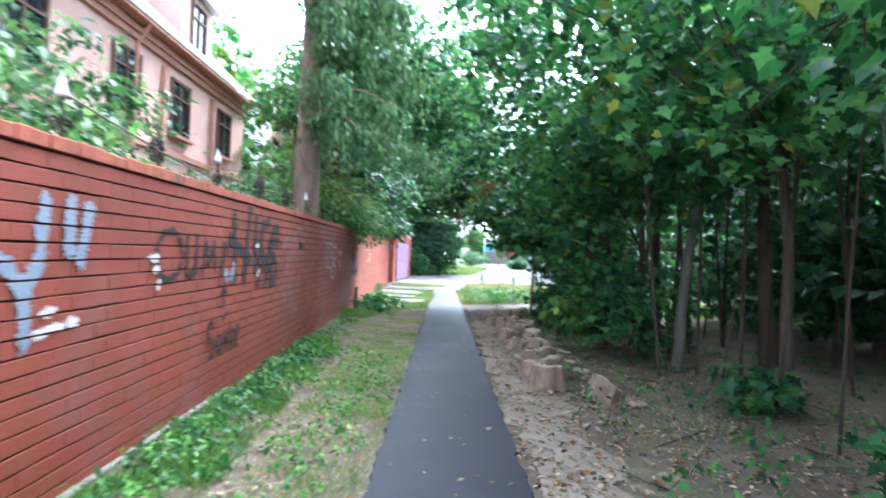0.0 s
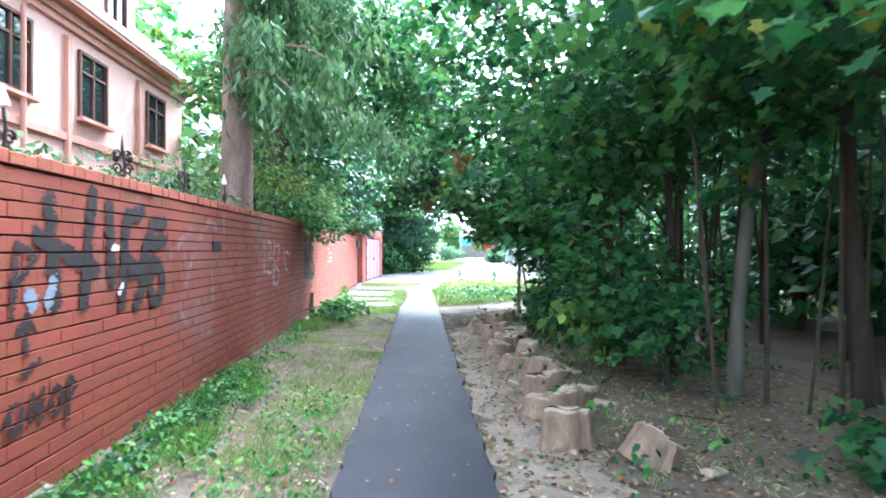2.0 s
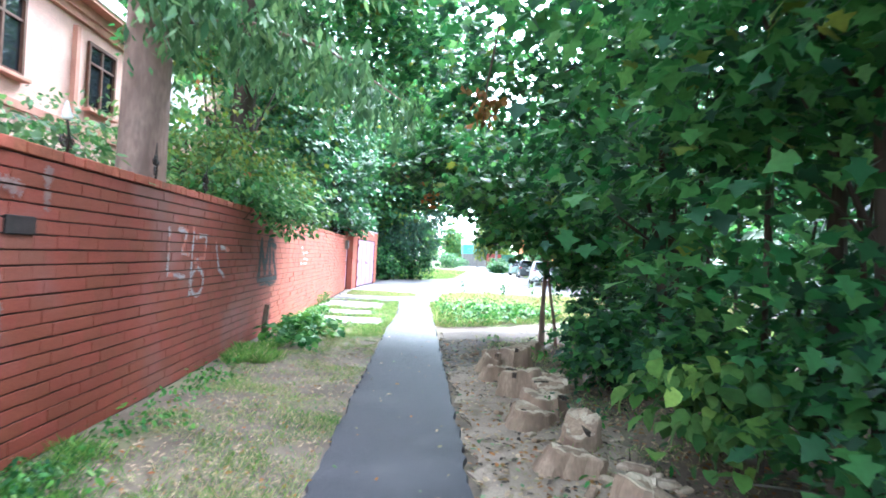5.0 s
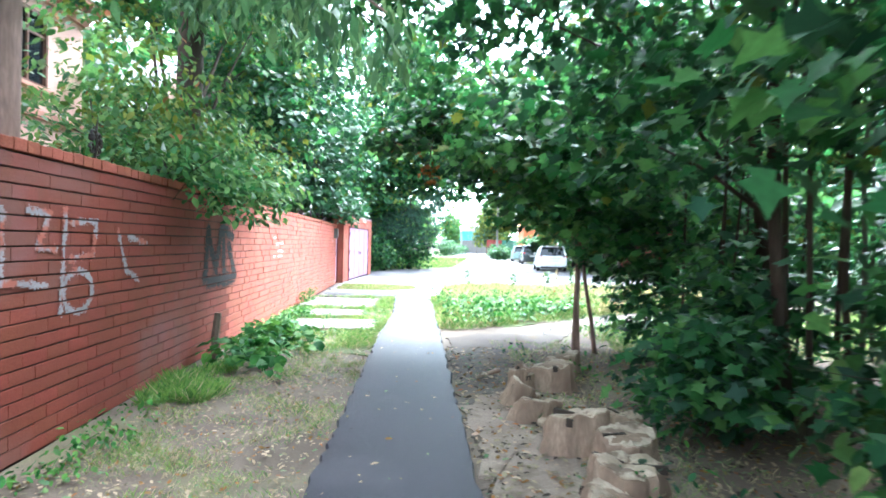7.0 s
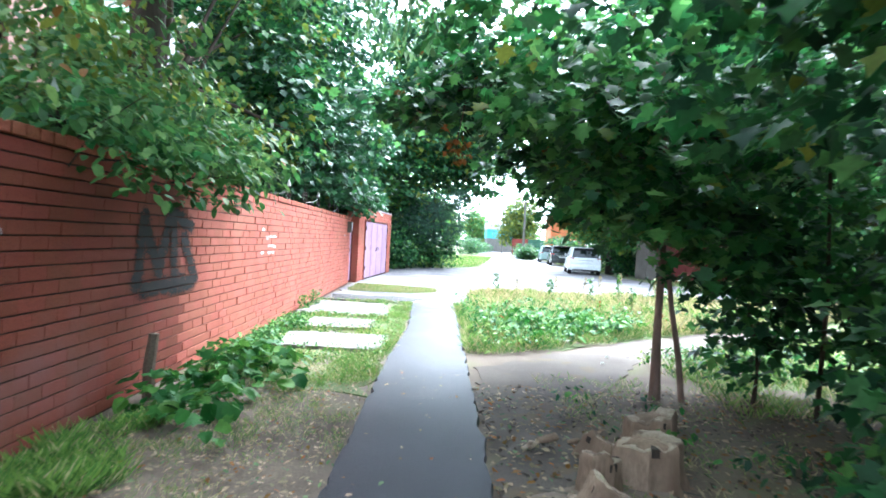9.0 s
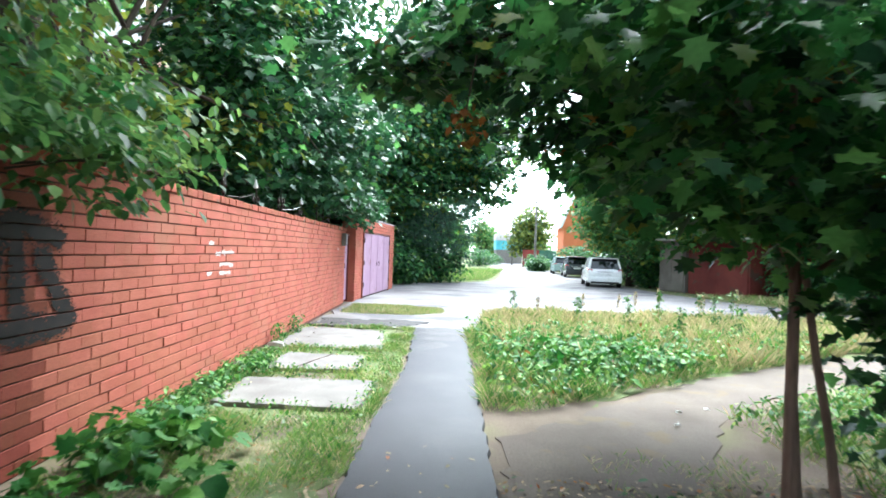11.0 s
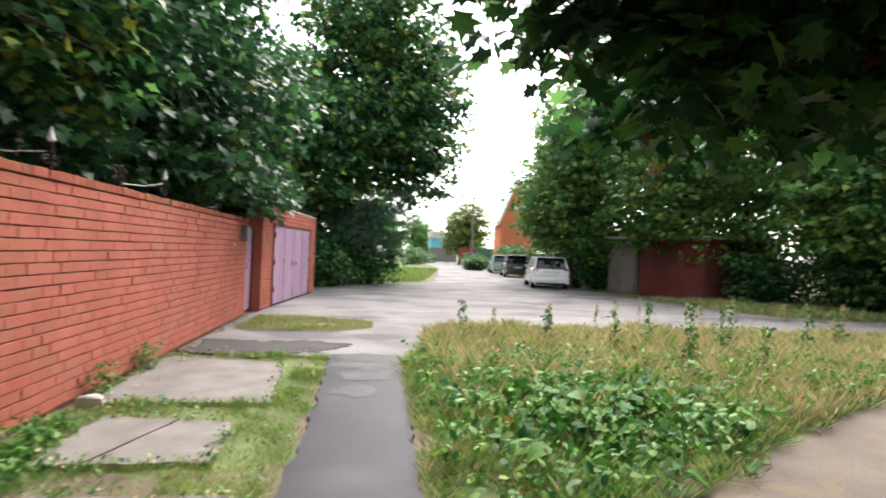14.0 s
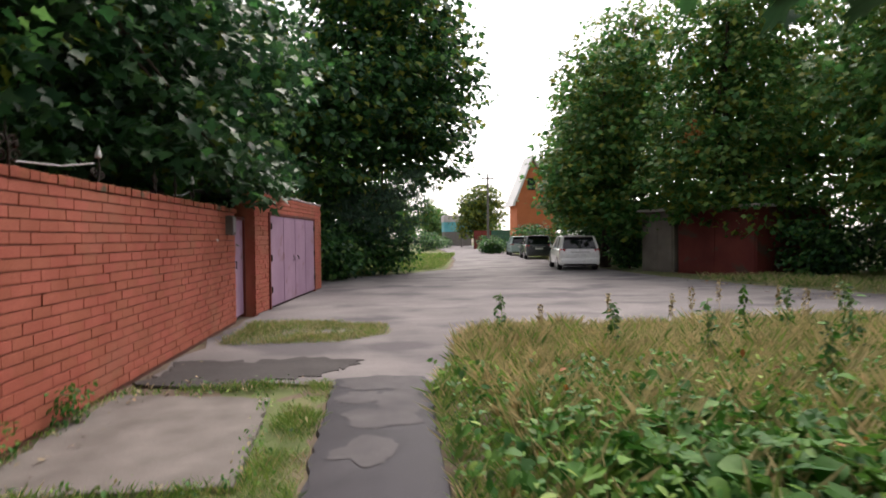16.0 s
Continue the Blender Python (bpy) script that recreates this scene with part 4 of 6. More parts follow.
# leafy trees and bushes over the wall
for k, (x, y, z, rx, ry, rz, tw, mt, sh) in enumerate(((-3.1, 15.3, 3.2, 1.4, 1.8, 1.0, 170, [BUSH, MAPLE_YELLOW, BROWN_LEAF], [0.66, 0.32, 0.02]), (-2.75, 17.0, 2.75, 1.0, 1.3, 0.8, 160, [BUSH, MAPLE_YELLOW], [0.7, 0.3]),
                                                  (-4.2, 13.2, 2.5, 1.4, 1.8, 0.9, 170, [BUSH, BUSH_PALE], [0.6, 0.4]),
                                                  (-3.6, 4.2, 2.5, 0.8, 1.0, 0.9, 120, [BUSH, BUSH_PALE], [0.7, 0.3]), (-4.0, 8.6, 2.1, 0.9, 1.4, 0.7, 130, [BUSH_PALE, BUSH], [0.6, 0.4]),
                                                  (-3.3, 10.6, 2.1, 0.7, 1.2, 0.5, 110, [BUSH_PALE, BUSH], [0.7, 0.3]), (-3.9, 6.0, 3.1, 0.7, 0.7, 0.8, 90, [BUSH, MAPLE_DARK], [0.6, 0.4]), (-4.6, 23.6, 1.7, 1.0, 2.2, 0.8, 130, [BUSH, MAPLE_DARK], [0.4, 0.6]), (-4.6, 27.6, 2.2, 1.0, 2.2, 0.9, 150, [BUSH, MAPLE_DARK], [0.4, 0.6]), (-2.4, 14.6, 2.25, 0.75, 0.9, 0.45, 120, [BUSH, MAPLE], [0.7, 0.3]), (-2.3, 15.9, 2.3, 0.85, 0.9, 0.5, 130, [BUSH, MAPLE, BROWN_LEAF], [0.7, 0.28, 0.02]))):
    g = rand(600 + k)
    blobs = [(x, y, z, rx, ry, rz), (x + 0.5, y + 0.3, z - 0.2, rx * 0.8, ry * 0.7, rz * 0.7)]
    tree("garden_bush", "leafy green garden bush growing over the brick wall", g, (x - 0.3, y, 0), (x - 0.2, y, z), 0.05, blobs, tw, 15, 0.2, 0.115, LEAF_OVAL, mt, sh, BARK, 9, "bush", "bushes behind the wall")

# maple behind the slabs
g = rand(690)
tree("maple_tree", "leafy maple with yellowing leaves behind the wall", g, (-4.4, 20.0, 0), (-4.0, 20.0, 6), 0.14,
     [(-3.1, 22.4, 3.9, 1.1, 1.4, 1.3), (-4.4, 18.6, 6.2, 1.7, 1.6, 1.2), (-3.4, 23.0, 5.8, 1.5, 1.6, 1.5), (-4.2, 21.0, 7.6, 2.0, 2.2, 1.6)], 560, 14, 0.24, 0.16,
     LEAF_MID, [MAPLE, MAPLE_DARK, MAPLE_YELLOW], [0.6, 0.18, 0.22], BARK, 10)
wooden_pole = thing("wooden_pole", "pale weathered timber pole standing behind the wall", "pole", Matrix.Translation((-6.4, 26.1, 0)))
part("shaft", Geo().tube([(0, 0, -0.1), (0.02, 0, 3.5), (0, 0.02, 7.8)], (0.13, 0.115, 0.09), 10, 0.03, rand(695)), PALE_TIMBER, wooden_pole, smooth=True)
part("bracket", Geo().box(-0.35, 0.35, -0.14, -0.08, 7.3, 7.38, ch=0.008), IRON, wooden_pole)
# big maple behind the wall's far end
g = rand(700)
# Nine in ten leaves use the dark copy, so shade comes from colour.
tree("maple_tree", "big maple leaning over the wall's end, leaves coloured for shade", g, (-4.3, 26.0, 0), (-3.8, 26.2, 8), 0.2,
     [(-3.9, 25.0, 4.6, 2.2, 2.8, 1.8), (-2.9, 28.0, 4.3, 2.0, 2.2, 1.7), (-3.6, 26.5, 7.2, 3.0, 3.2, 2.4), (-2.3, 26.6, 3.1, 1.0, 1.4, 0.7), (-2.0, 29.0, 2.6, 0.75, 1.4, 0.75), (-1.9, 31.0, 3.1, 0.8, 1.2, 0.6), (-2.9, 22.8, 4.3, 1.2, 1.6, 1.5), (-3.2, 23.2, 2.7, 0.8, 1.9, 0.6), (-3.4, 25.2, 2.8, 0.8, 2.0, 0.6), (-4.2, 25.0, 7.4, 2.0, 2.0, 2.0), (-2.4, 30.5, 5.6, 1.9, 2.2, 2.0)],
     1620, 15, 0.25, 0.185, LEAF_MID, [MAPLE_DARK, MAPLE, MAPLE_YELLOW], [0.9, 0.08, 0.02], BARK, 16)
g = rand(701)
tree("maple_tree", "tall maple with yellowing top beyond the garage", g, (-0.8, 44.5, 0), (-0.4, 44.5, 10), 0.22,
     [(-1.2, 43.4, 3.4, 2.6, 1.6, 2.4), (0.0, 44, 8.0, 3.8, 3.4, 3.6), (2.6, 44.5, 6.0, 2.2, 2.2, 2.2), (-3.0, 41, 6.5, 3.2, 3.2, 3.2), (0.5, 44, 12, 3.6, 3.2, 3.0), (3.3, 47, 9.5, 2.4, 2.4, 3.4)], 1700, 18, 0.4, 0.33, LEAF_FAR,
     [MAPLE, MAPLE_DARK, MAPLE_YELLOW], [0.3, 0.55, 0.15], BARK, 12)
g = rand(702)
tree("pine_tree", "bushy young blue-green pine beyond the garage", g, (0.6, 42.6, 0), (0.6, 42.6, 4.5), 0.1,
     [(0.6, 42.4, 2.6, 1.8, 1.6, 1.5), (1.6, 42.8, 3.6, 1.5, 1.2, 1.0), (-0.6, 42.0, 1.9, 1.3, 1.2, 1.5)], 420, 22, 0.22, 0.24,
     (np.array([(-0.06, 0, 0), (0.06, 0, 0), (0, 1, 0)], float), [(0, 1, 2)]), [PINE], [1.0], BARK, 8, tilt=0.9)
# maples over the parked cars and the sheds
for k, (x, y, s) in enumerate(((11.3, 45, 1.15), (14.4, 40.0, 1.25), (17.4, 34.5, 1.2), (13.5, 51, 1.2), (21.0, 30.5, 1.2), (16, 60, 1.2))):
    g = rand(720 + k)
    blobs = [(x, y, 5.0 * s, 3.0 * s, 2.8 * s, 2.0 * s), (x - 1.2, y - 1.0, 3.3 * s, 2.2 * s, 2.0 * s, 1.3 * s), (x + 0.5, y, 7.6 * s, 2.7 * s, 2.6 * s, 2.2 * s), (x + 0.6, y - 2.6, 2.6, 2.6, 1.3, 1.3), (x - 1.9, y - 1.2, 2.7, 1.2, 1.6, 0.9), (x + 1.5, y + 0.5, 10.0 * s, 1.8, 1.8, 1.5)]
    tree("maple_tree", "broad maple with low boughs over the roadside sheds", g, (x, y, 0), (x, y, 8 * s), 0.2, blobs, 1050 if k < 3 else 780, 15, 0.36, 0.25 if k < 3 else 0.36, LEAF_MID if k < 3 else LEAF_FAR,
         [MAPLE, BUSH, MAPLE_YELLOW], [0.5, 0.27, 0.23], BARK, 12, group="maples across the road")
# hedge-like bushes across the road
for k, (x, y, r, h) in enumerate(((15.4, 36.0, 1.3, 1.1), (17.2, 33.0, 1.6, 1.4), (19.6, 31.4, 1.8, 1.6), (22.5, 30.6, 2.0, 1.7), (26, 30.2, 2.2, 1.8), (30, 30, 2.4, 2.0), (24, 36.5, 3.0, 2.5), (28, 35.5, 3.0, 2.6), (32, 34.5, 3.2, 2.6), (20.5, 39.5, 2.6, 2.3), (18.6, 36.5, 2.2, 1.8), (21.5, 35.5, 2.2, 1.9), (25, 34.5, 2.4, 2.0), (11.9, 43.6, 0.9, 1.1), (12.2, 48, 1.5, 1.3), (12.9, 53, 1.6, 1.5), (13.4, 66, 1.8, 1.4), (10.0, 69, 0.9, 0.7), (11.2, 75, 1.3, 0.9),
                                  (14.5, 72, 1.8, 1.4), (-1.6, 39.4, 0.9, 1.0), (0.2, 42.6, 1.5, 1.3), (-1.2, 41.6, 1.3, 1.2), (-2.6, 42.5, 1.8, 1.5), (7.2, 96, 2.0, 1.1), (5.2, 82, 2.0, 1.2))):
    g = rand(740 + k)
    tree("roadside_bush", "dense dark green bush at the roadside", g, (x, y, 0), (x, y, h), 0.05, [(x, y, h, r, r, h * 0.95), (x + r * 0.5, y, h * 0.7, r * 0.8, r * 0.8, h * 0.7)], 200, 13, 0.26, 0.2, LEAF_FAR, [MAPLE_DARK, BUSH, MAPLE], [0.5, 0.2, 0.3], BARK, 6, "bush", "roadside bushes")
g = rand(755)
tree("yellowing_tree", "pale yellow-green tree behind the sheet fence", g, (14.4, 98, 0), (14.4, 98, 7), 0.15, [(14.2, 98, 5.4, 3.0, 2.4, 3.6), (12.6, 98, 3.6, 2.0, 1.8, 2.4)], 420, 13, 0.45, 0.42, LEAF_FAR, [MAPLE_YELLOW, BUSH_PALE], [0.7, 0.3], BARK, 6)
# backdrop of far trees
for k, (x, y, h) in enumerate(((-9, 40, 14), (-10.5, 25.5, 12), (-6.5, 35, 12), (-5.5, 30.5, 9), (-6, 52, 15), (-2, 62, 14), (3, 110, 9), (9, 128, 9), (-3, 95, 11), (17, 120, 10), (24, 100, 11), (24, 62, 13), (28, 45, 12), (27, 33, 12), (26, 20, 12), (16, 16, 11),
                                (15, 8, 11), (15, 0, 11), (13, -6, 11), (-12, 2, 11), (-14, -8, 11), (23, 52, 16), (20, 44, 15), (24, 40, 15), (31, 38, 15), (19, 68, 14), (35, 28, 13), (-16, 22, 14), (-15, 32, 15), (5, 160, 9), (14, 165, 9), (22, 150, 10))):
    g = rand(760 + k)
    blobs = [(x, y, h * 0.6, h * 0.3, h * 0.3, h * 0.38), (x + 1, y, h * 0.35, h * 0.28, h * 0.28, h * 0.25)]
    tree("broadleaf_tree", "full green broadleaf tree in the distance", g, (x, y, 0), (x, y, h * 0.8), 0.2, blobs, 260, 12, 0.5, 0.5, LEAF_FAR, [MAPLE, BUSH, MAPLE_YELLOW], [0.45, 0.35, 0.2], BARK, 4, group="far trees")


# ---- stumps beside the path ----
def stump(x, y, r, h, seed, lying=0.0):
    g = rand(seed)
    n, h = 30, h * 0.82
    ph = g.uniform(0, 6.28, 5)
    ang = np.linspace(0, 2 * math.pi, n, endpoint=False)
    rad = r * (1 + 0.13 * np.sin(2 * ang + ph[0]) + 0.10 * np.sin(3 * ang + ph[1]) + 0.06 * np.sin(7 * ang + ph[2]) + 0.035 * np.sin(13 * ang + ph[3]) + g.normal(0, 0.02, n))
    tilt, step = g.uniform(-0.05, 0.05), g.uniform(0.02, 0.07)
    rise = tilt * np.cos(ang + ph[4]) + step * (np.sin(ang + ph[3]) > 0.1) + g.normal(0, 0.007, n)
    t = thing("tree_stump", "weathered sawn tree stump with pale cracked top" if not lying else "rough lump of weathered log lying on the soil", "stump",
              Matrix.Translation((x, y, 0.0)) @ Matrix.Rotation(g.uniform(-0.1, 0.1), 4, "X") @ Matrix.Rotation(lying, 4, "Y") @ Matrix.Rotation(g.uniform(0, 6), 4, "Z"), "stumps beside the path")

    def ring(k, z, lift, wob):
        return [(math.cos(a) * q * k * (1 + g.normal(0, wob)), math.sin(a) * q * k * (1 + g.normal(0, wob)), z + lift * e) for a, q, e in zip(ang, rad, rise)]

    part("bark", Geo().ring([ring(1.2, -0.08, 0, 0.02), ring(1.1, h * 0.12, 0, 0.03), ring(1.03, h * 0.35, 0.2, 0.025), ring(1.0, h * 0.62, 0.6, 0.02), ring(1.0, h * 0.88, 0.9, 0.02), ring(0.95, h, 1, 0.012), ring(0.90, h + 0.004, 1, 0.012)]), STUMP_BARK, t, smooth=True)
    part("cut_top", Geo().ring([ring(0.91, h - 0.02, 1, 0.0), ring(0.90, h + 0.012, 1, 0.01), ring(0.62, h + 0.016, 0.9, 0.02), ring(0.3, h + 0.006, 0.7, 0.03)]), CUT_WOOD, t, "pale sawn wood")
    for q in range(2):
        a, w = g.uniform(0, 6.28), g.uniform(0.008, 0.02)
        part("split", Geo().ring([[(0.1 * r, -w * 0.3, z), (0.6 * r, -w, z), (0.97 * r, -w * 1.6, z), (0.97 * r, w * 1.6, z), (0.6 * r, w * 0.8, z), (0.1 * r, w * 0.3, z)] for z in (h * 0.86, h + 0.024)]), BARK, t).matrix_local = Matrix.Rotation(a, 4, "Z")
    return t


for k, (x, y, r, h, ly) in enumerate(((1.45, 6.95, 0.21, 0.28, 0), (1.98, 6.6, 0.2, 0.2, 0.5), (1.55, 7.75, 0.24, 0.2, 0), (1.62, 8.45, 0.2, 0.24, 0), (1.75, 8.9, 0.18, 0.26, 0.2), (1.6, 9.9, 0.2, 0.12, 0.3), (1.85, 10.5, 0.17, 0.18, 0),
                                    (1.55, 11.1, 0.22, 0.13, 0.2), (1.75, 11.45, 0.24, 0.22, 0), (1.95, 11.95, 0.19, 0.24, 0), (1.68, 12.25, 0.2, 0.3, 0), (2.05, 12.5, 0.17, 0.22, 0.3), (1.55, 13.1, 0.2, 0.12, 0.2),
                                    (1.6, 13.95, 0.13, 0.2, 0), (1.97, 14.1, 0.2, 0.28, 0), (1.5, 13.55, 0.15, 0.14, 0.4), (2.3, 14.9, 0.17, 0.2, 0), (1.75, 14.5, 0.14, 0.12, 0.3))):
    stump(x, y, r, h, 800 + k, ly)
for k in range(46):
    g = rand(1400 + k)
    x, y, l = 1.25 + 1.1 * g.random(), 6.2 + 8.6 * g.random(), g.uniform(0.05, 0.13)
    piece("wood_chunk", Geo().box(-l, l, -l * 0.45, l * 0.45, -0.01, l * 0.45, Matrix.Translation((x, y, 0.0)) @ Matrix.Rotation(g.uniform(0, 6.28), 4, "Z") @ Matrix.Rotation(g.normal(0, 0.25), 4, "Y"), ch=l * 0.16),
          CUT_WOOD if k % 3 else STUMP_BARK, "splintered chunk of rotten wood on the soil", "wood chunk", "wood chunks round the stumps")
piece("wooden_post", Geo().tube([(-1.95, 15.4, -0.05), (-1.95, 15.4, 0.3), (-1.93, 15.42, 0.58)], (0.055, 0.05, 0.045), 7, 0.1, rand(830)), POST_WOOD, "short weathered wooden post standing beside the wall", "post")


# ---- wrought iron on top of the wall ----
def scroll(cy, cz, r, turns, flip):
    pts = []
    for i in range(15):
        a = i / 14 * turns * 2 * math.pi
        rr = r * (1 - 0.75 * i / 14)
        pts.append((0, cy + flip * (rr * math.cos(a)), cz + rr * math.sin(a)))
    return pts


def finial(seed, tip):
    g = rand(seed)
    t = thing("iron_finial", "curled wrought-iron finial with a pale spearhead on the wall" if tip else "curled dark wrought-iron ornament on the wall", "iron finial", Matrix.Identity(4), "iron ornaments on the wall")
    part("stem", Geo().tube([(0, 0, -0.02), (0.01, 0.01, 0.14), (0, 0, 0.27)], (0.014, 0.012, 0.01), 6), IRON, t)
    for f in (-1, 1):
        part("scroll", Geo().tube(scroll(f * 0.06, 0.09, 0.055, 1.3, f), [0.01] * 15, 5), IRON, t)
        if not tip:
            part("scroll", Geo().tube(scroll(f * 0.05, 0.21, 0.045, 1.2, f), [0.011] * 15, 5), IRON, t)
            part("boss", Geo().tube([(0, f * 0.07, 0.15), (0, f * 0.075, 0.165), (0, f * 0.075, 0.20), (0, f * 0.07, 0.215)], (0.008, 0.026, 0.026, 0.008), 7), IRON, t)
    if tip:
        part("spearhead", Geo().tube([(0, 0, 0.26), (0, 0, 0.27), (0, 0, 0.29), (0, 0, 0.40)], (0.014, 0.034, 0.034, 0.003), 8), WHITE_METAL, t, "pale painted spearhead")
    else:
        part("spike", Geo().tube([(0, 0, 0.26), (0.005, 0, 0.38)], (0.012, 0.003), 5), IRON, t)
    return t


ftip, fplain = finial(840, True), finial(841, False)
ftip.matrix_world, fplain.matrix_world = Matrix.Translation((-2.2, 3.45, 2.12)), Matrix.Translation((-2.2, 4.65, 2.12))
for k, y in enumerate((5.94, 7.4, 8.7, 10.1, 11.6, 13.0, 14.4, 15.8, 17.2, 18.5, 19.8, 21.1, 22.5, 23.9, 25.4, 26.1, 26.8)):
    src = ftip if y in (5.94, 10.1, 14.4, 18.5, 21.1, 23.9, 26.8) else fplain
    copy_thing(src, Matrix.Translation((-2.2, y, 2.12)) @ Matrix.Rotation(0.12 * math.sin(k * 2.3), 4, "X") @ Matrix.Rotation(0.3 * math.sin(k * 5.1), 4, "Z"))
for k, (y0, y1, za, zb) in enumerate(((22.6, 23.85, 2.18, 2.32), (26.0, 26.7, 2.16, 2.26), (3.5, 5.9, 2.4, 2.2), (17.3, 18.45, 2.16, 2.3), (19.9, 21.0, 2.16, 2.28))):
    piece("wire", Geo().tube([(-2.2, y0, za), (-2.19, (y0 + y1) / 2, (za + zb) / 2 - 0.03), (-2.2, y1, zb)], [0.008] * 3, 5), LAMP_GREY if k < 2 else IRON, "bent fence wire strung along the top of the wall", "wire")
# Black block on the bricks paints the shade inside the vent hole.
tag = piece("vent_hole", Geo().box(-2.14, -2.088, 9.33, 9.62, 1.52, 1.64, ch=0.006), PAINT_BLACK, "vent recess in the brick wall, its shade drawn as a dark block", "vent")


# ---- spray paint on the wall ----
def strokes(name, mat, label, lines, width, ragged_edge=0.25, seed=0):
    """Paint on the faces of the bricks, course by course, along strokes given as (y, z) points; each stroke a part."""
    g = rand(seed)
    t = thing(name, label, "graffiti", Matrix.Translation((WX, *lines[0][0])))
    inv = t.matrix_world.inverted()
    cell = 0.0125
    for i, line in enumerate(lines):
        L = np.array(line, float)
        lo, top = L.min(0) - width, L.max(0) + width
        yy = np.arange(lo[0], top[0], cell)
        zz = np.array([0.03 + c * COURSE + k * cell for c in range(int((lo[1] - 0.03) / COURSE), int((top[1] - 0.03) / COURSE) + 1) for k in range(7)])
        P = np.stack(np.meshgrid(yy, zz, indexing="ij"), 2).reshape(-1, 2)
        mid = P + cell / 2
        d = np.full(len(P), 9.0)
        for a, b in zip(L[:-1], L[1:]):
            ab = b - a
            s = np.clip((mid - a) @ ab / (ab @ ab), 0, 1)
            d = np.minimum(d, np.hypot(*(mid - a - s[:, None] * ab).T))
        rough = np.array([noise.noise((y * 9, z * 9, seed)) for y, z in P]) * 0.8 + g.normal(0, 0.35, len(P))
        geo, x = Geo(), WX + 0.008 + 0.0007 * i
        for y, z in P[d < width * (0.5 + ragged_edge * rough)]:
            n = len(geo.v)
            geo.v += [(x, y, z), (x, y + cell, z), (x, y + cell, z + cell), (x, y, z + cell)]
            geo.f.append((n, n + 1, n + 2, n + 3))
        part("stroke", geo, mat, t).matrix_parent_inverse = inv
    return t


def loop(cy, cz, ry, rz, a0=0, a1=360, n=12):
    return [(cy + ry * math.cos(radians(a0 + (a1 - a0) * i / n)), cz + rz * math.sin(radians(a0 + (a1 - a0) * i / n))) for i in range(n + 1)]


strokes("graffiti", PAINT_BLUE, "broad blue-grey sprayed letter Y on the bricks", [[(2.78, 1.46), (2.93, 1.40), (3.05, 1.27), (3.07, 1.0)], [(3.2, 1.74), (3.16, 1.45), (3.05, 1.27)], [(3.42, 1.76), (3.42, 1.48)], [(3.6, 1.74), (3.52, 1.42)]], 0.10, seed=1)
strokes("graffiti", PAINT_WHITE, "white smeared paint dabs on the bricks", [[(3.2, 1.14), (3.3, 1.15)], [(3.16, 1.03), (3.38, 1.05)], [(3.44, 1.07), (3.5, 1.06)], [(4.38, 1.43), (4.5, 1.43)], [(4.46, 1.33), (4.52, 1.34)], [(4.53, 1.21), (4.55, 1.24)],
                                                                   [(7.0, 1.55), (7.08, 1.56)], [(7.1, 1.2), (7.14, 1.25)]], 0.055, 0.35, seed=2)
strokes("graffiti", PAINT_BLACK, "faded black sprayed lettering on the bricks", [loop(4.72, 1.45, 0.24, 0.2), [(5.05, 1.6), (5.05, 1.3), (5.25, 1.3), (5.25, 1.62)], [(5.4, 1.3), (5.45, 1.58), (5.55, 1.35), (5.66, 1.58), (5.72, 1.3)], [(5.85, 1.15), (5.9, 1.56), (6.08, 1.5), (5.92, 1.36)]], 0.055, 0.4, seed=3)
strokes("graffiti", PAINT_BLACK, "bold black sprayed tag on the bricks", [[(6.2, 1.85), (6.28, 1.2)], [(6.1, 1.62), (6.75, 1.4)], [(6.72, 1.95), (6.6, 1.15)], [(6.95, 1.86), (7.0, 1.3)], [(7.15, 1.12), (7.22, 1.8), (7.5, 1.86)], [(7.18, 1.5), (7.55, 1.3), (7.4, 1.08)],
                                                                          [(7.5, 1.4), (7.72, 1.78), (7.95, 1.8)], [(7.72, 1.6), (7.95, 1.62)], loop(7.78, 1.24, 0.13, 0.17), [(7.3, 1.35), (7.7, 1.45)]], 0.125, 0.25, seed=4)
strokes("graffiti", PAINT_BLUE, "small pale blue paint dab below the black lettering", [[(6.02, 1.27), (6.04, 1.2)], [(6.2, 1.2), (6.24, 1.32)]], 0.1, 0.3, seed=10)
strokes("graffiti", PAINT_BLACK, "thin black sprayed arrow and scrawl low on the bricks", [[(5.98, 0.92), (5.98, 1.14)], [(5.9, 1.04), (5.98, 1.14), (6.06, 1.04)], loop(5.66, 0.7, 0.07, 0.1, 20, 230, 7), loop(5.66, 0.54, 0.08, 0.09, 120, -100, 7), loop(5.88, 0.56, 0.06, 0.08),
                                                                                          [(6.02, 0.5), (6.04, 0.66), (6.12, 0.5), (6.14, 0.66)], loop(6.28, 0.57, 0.06, 0.08), [(6.4, 0.42), (6.42, 0.68), (6.5, 0.62), (6.42, 0.56)], [(5.95, 0.8), (6.1, 0.86)]], 0.046, 0.3, seed=5)
strokes("graffiti", PAINT_FAINT, "faded pale grey sprayed arrow on the bricks", [[(8.5, 1.2), (8.75, 1.55), (9.15, 1.85), (9.45, 1.8)], [(9.73, 1.95), (9.72, 1.72)], [(8.3, 0.95), (8.5, 0.8)], [(9.3, 1.3), (9.3, 0.7)], [(8.95, 0.62), (9.25, 0.6)], [(8.1, 1.5), (8.6, 1.75)]], 0.07, 0.45, seed=6)
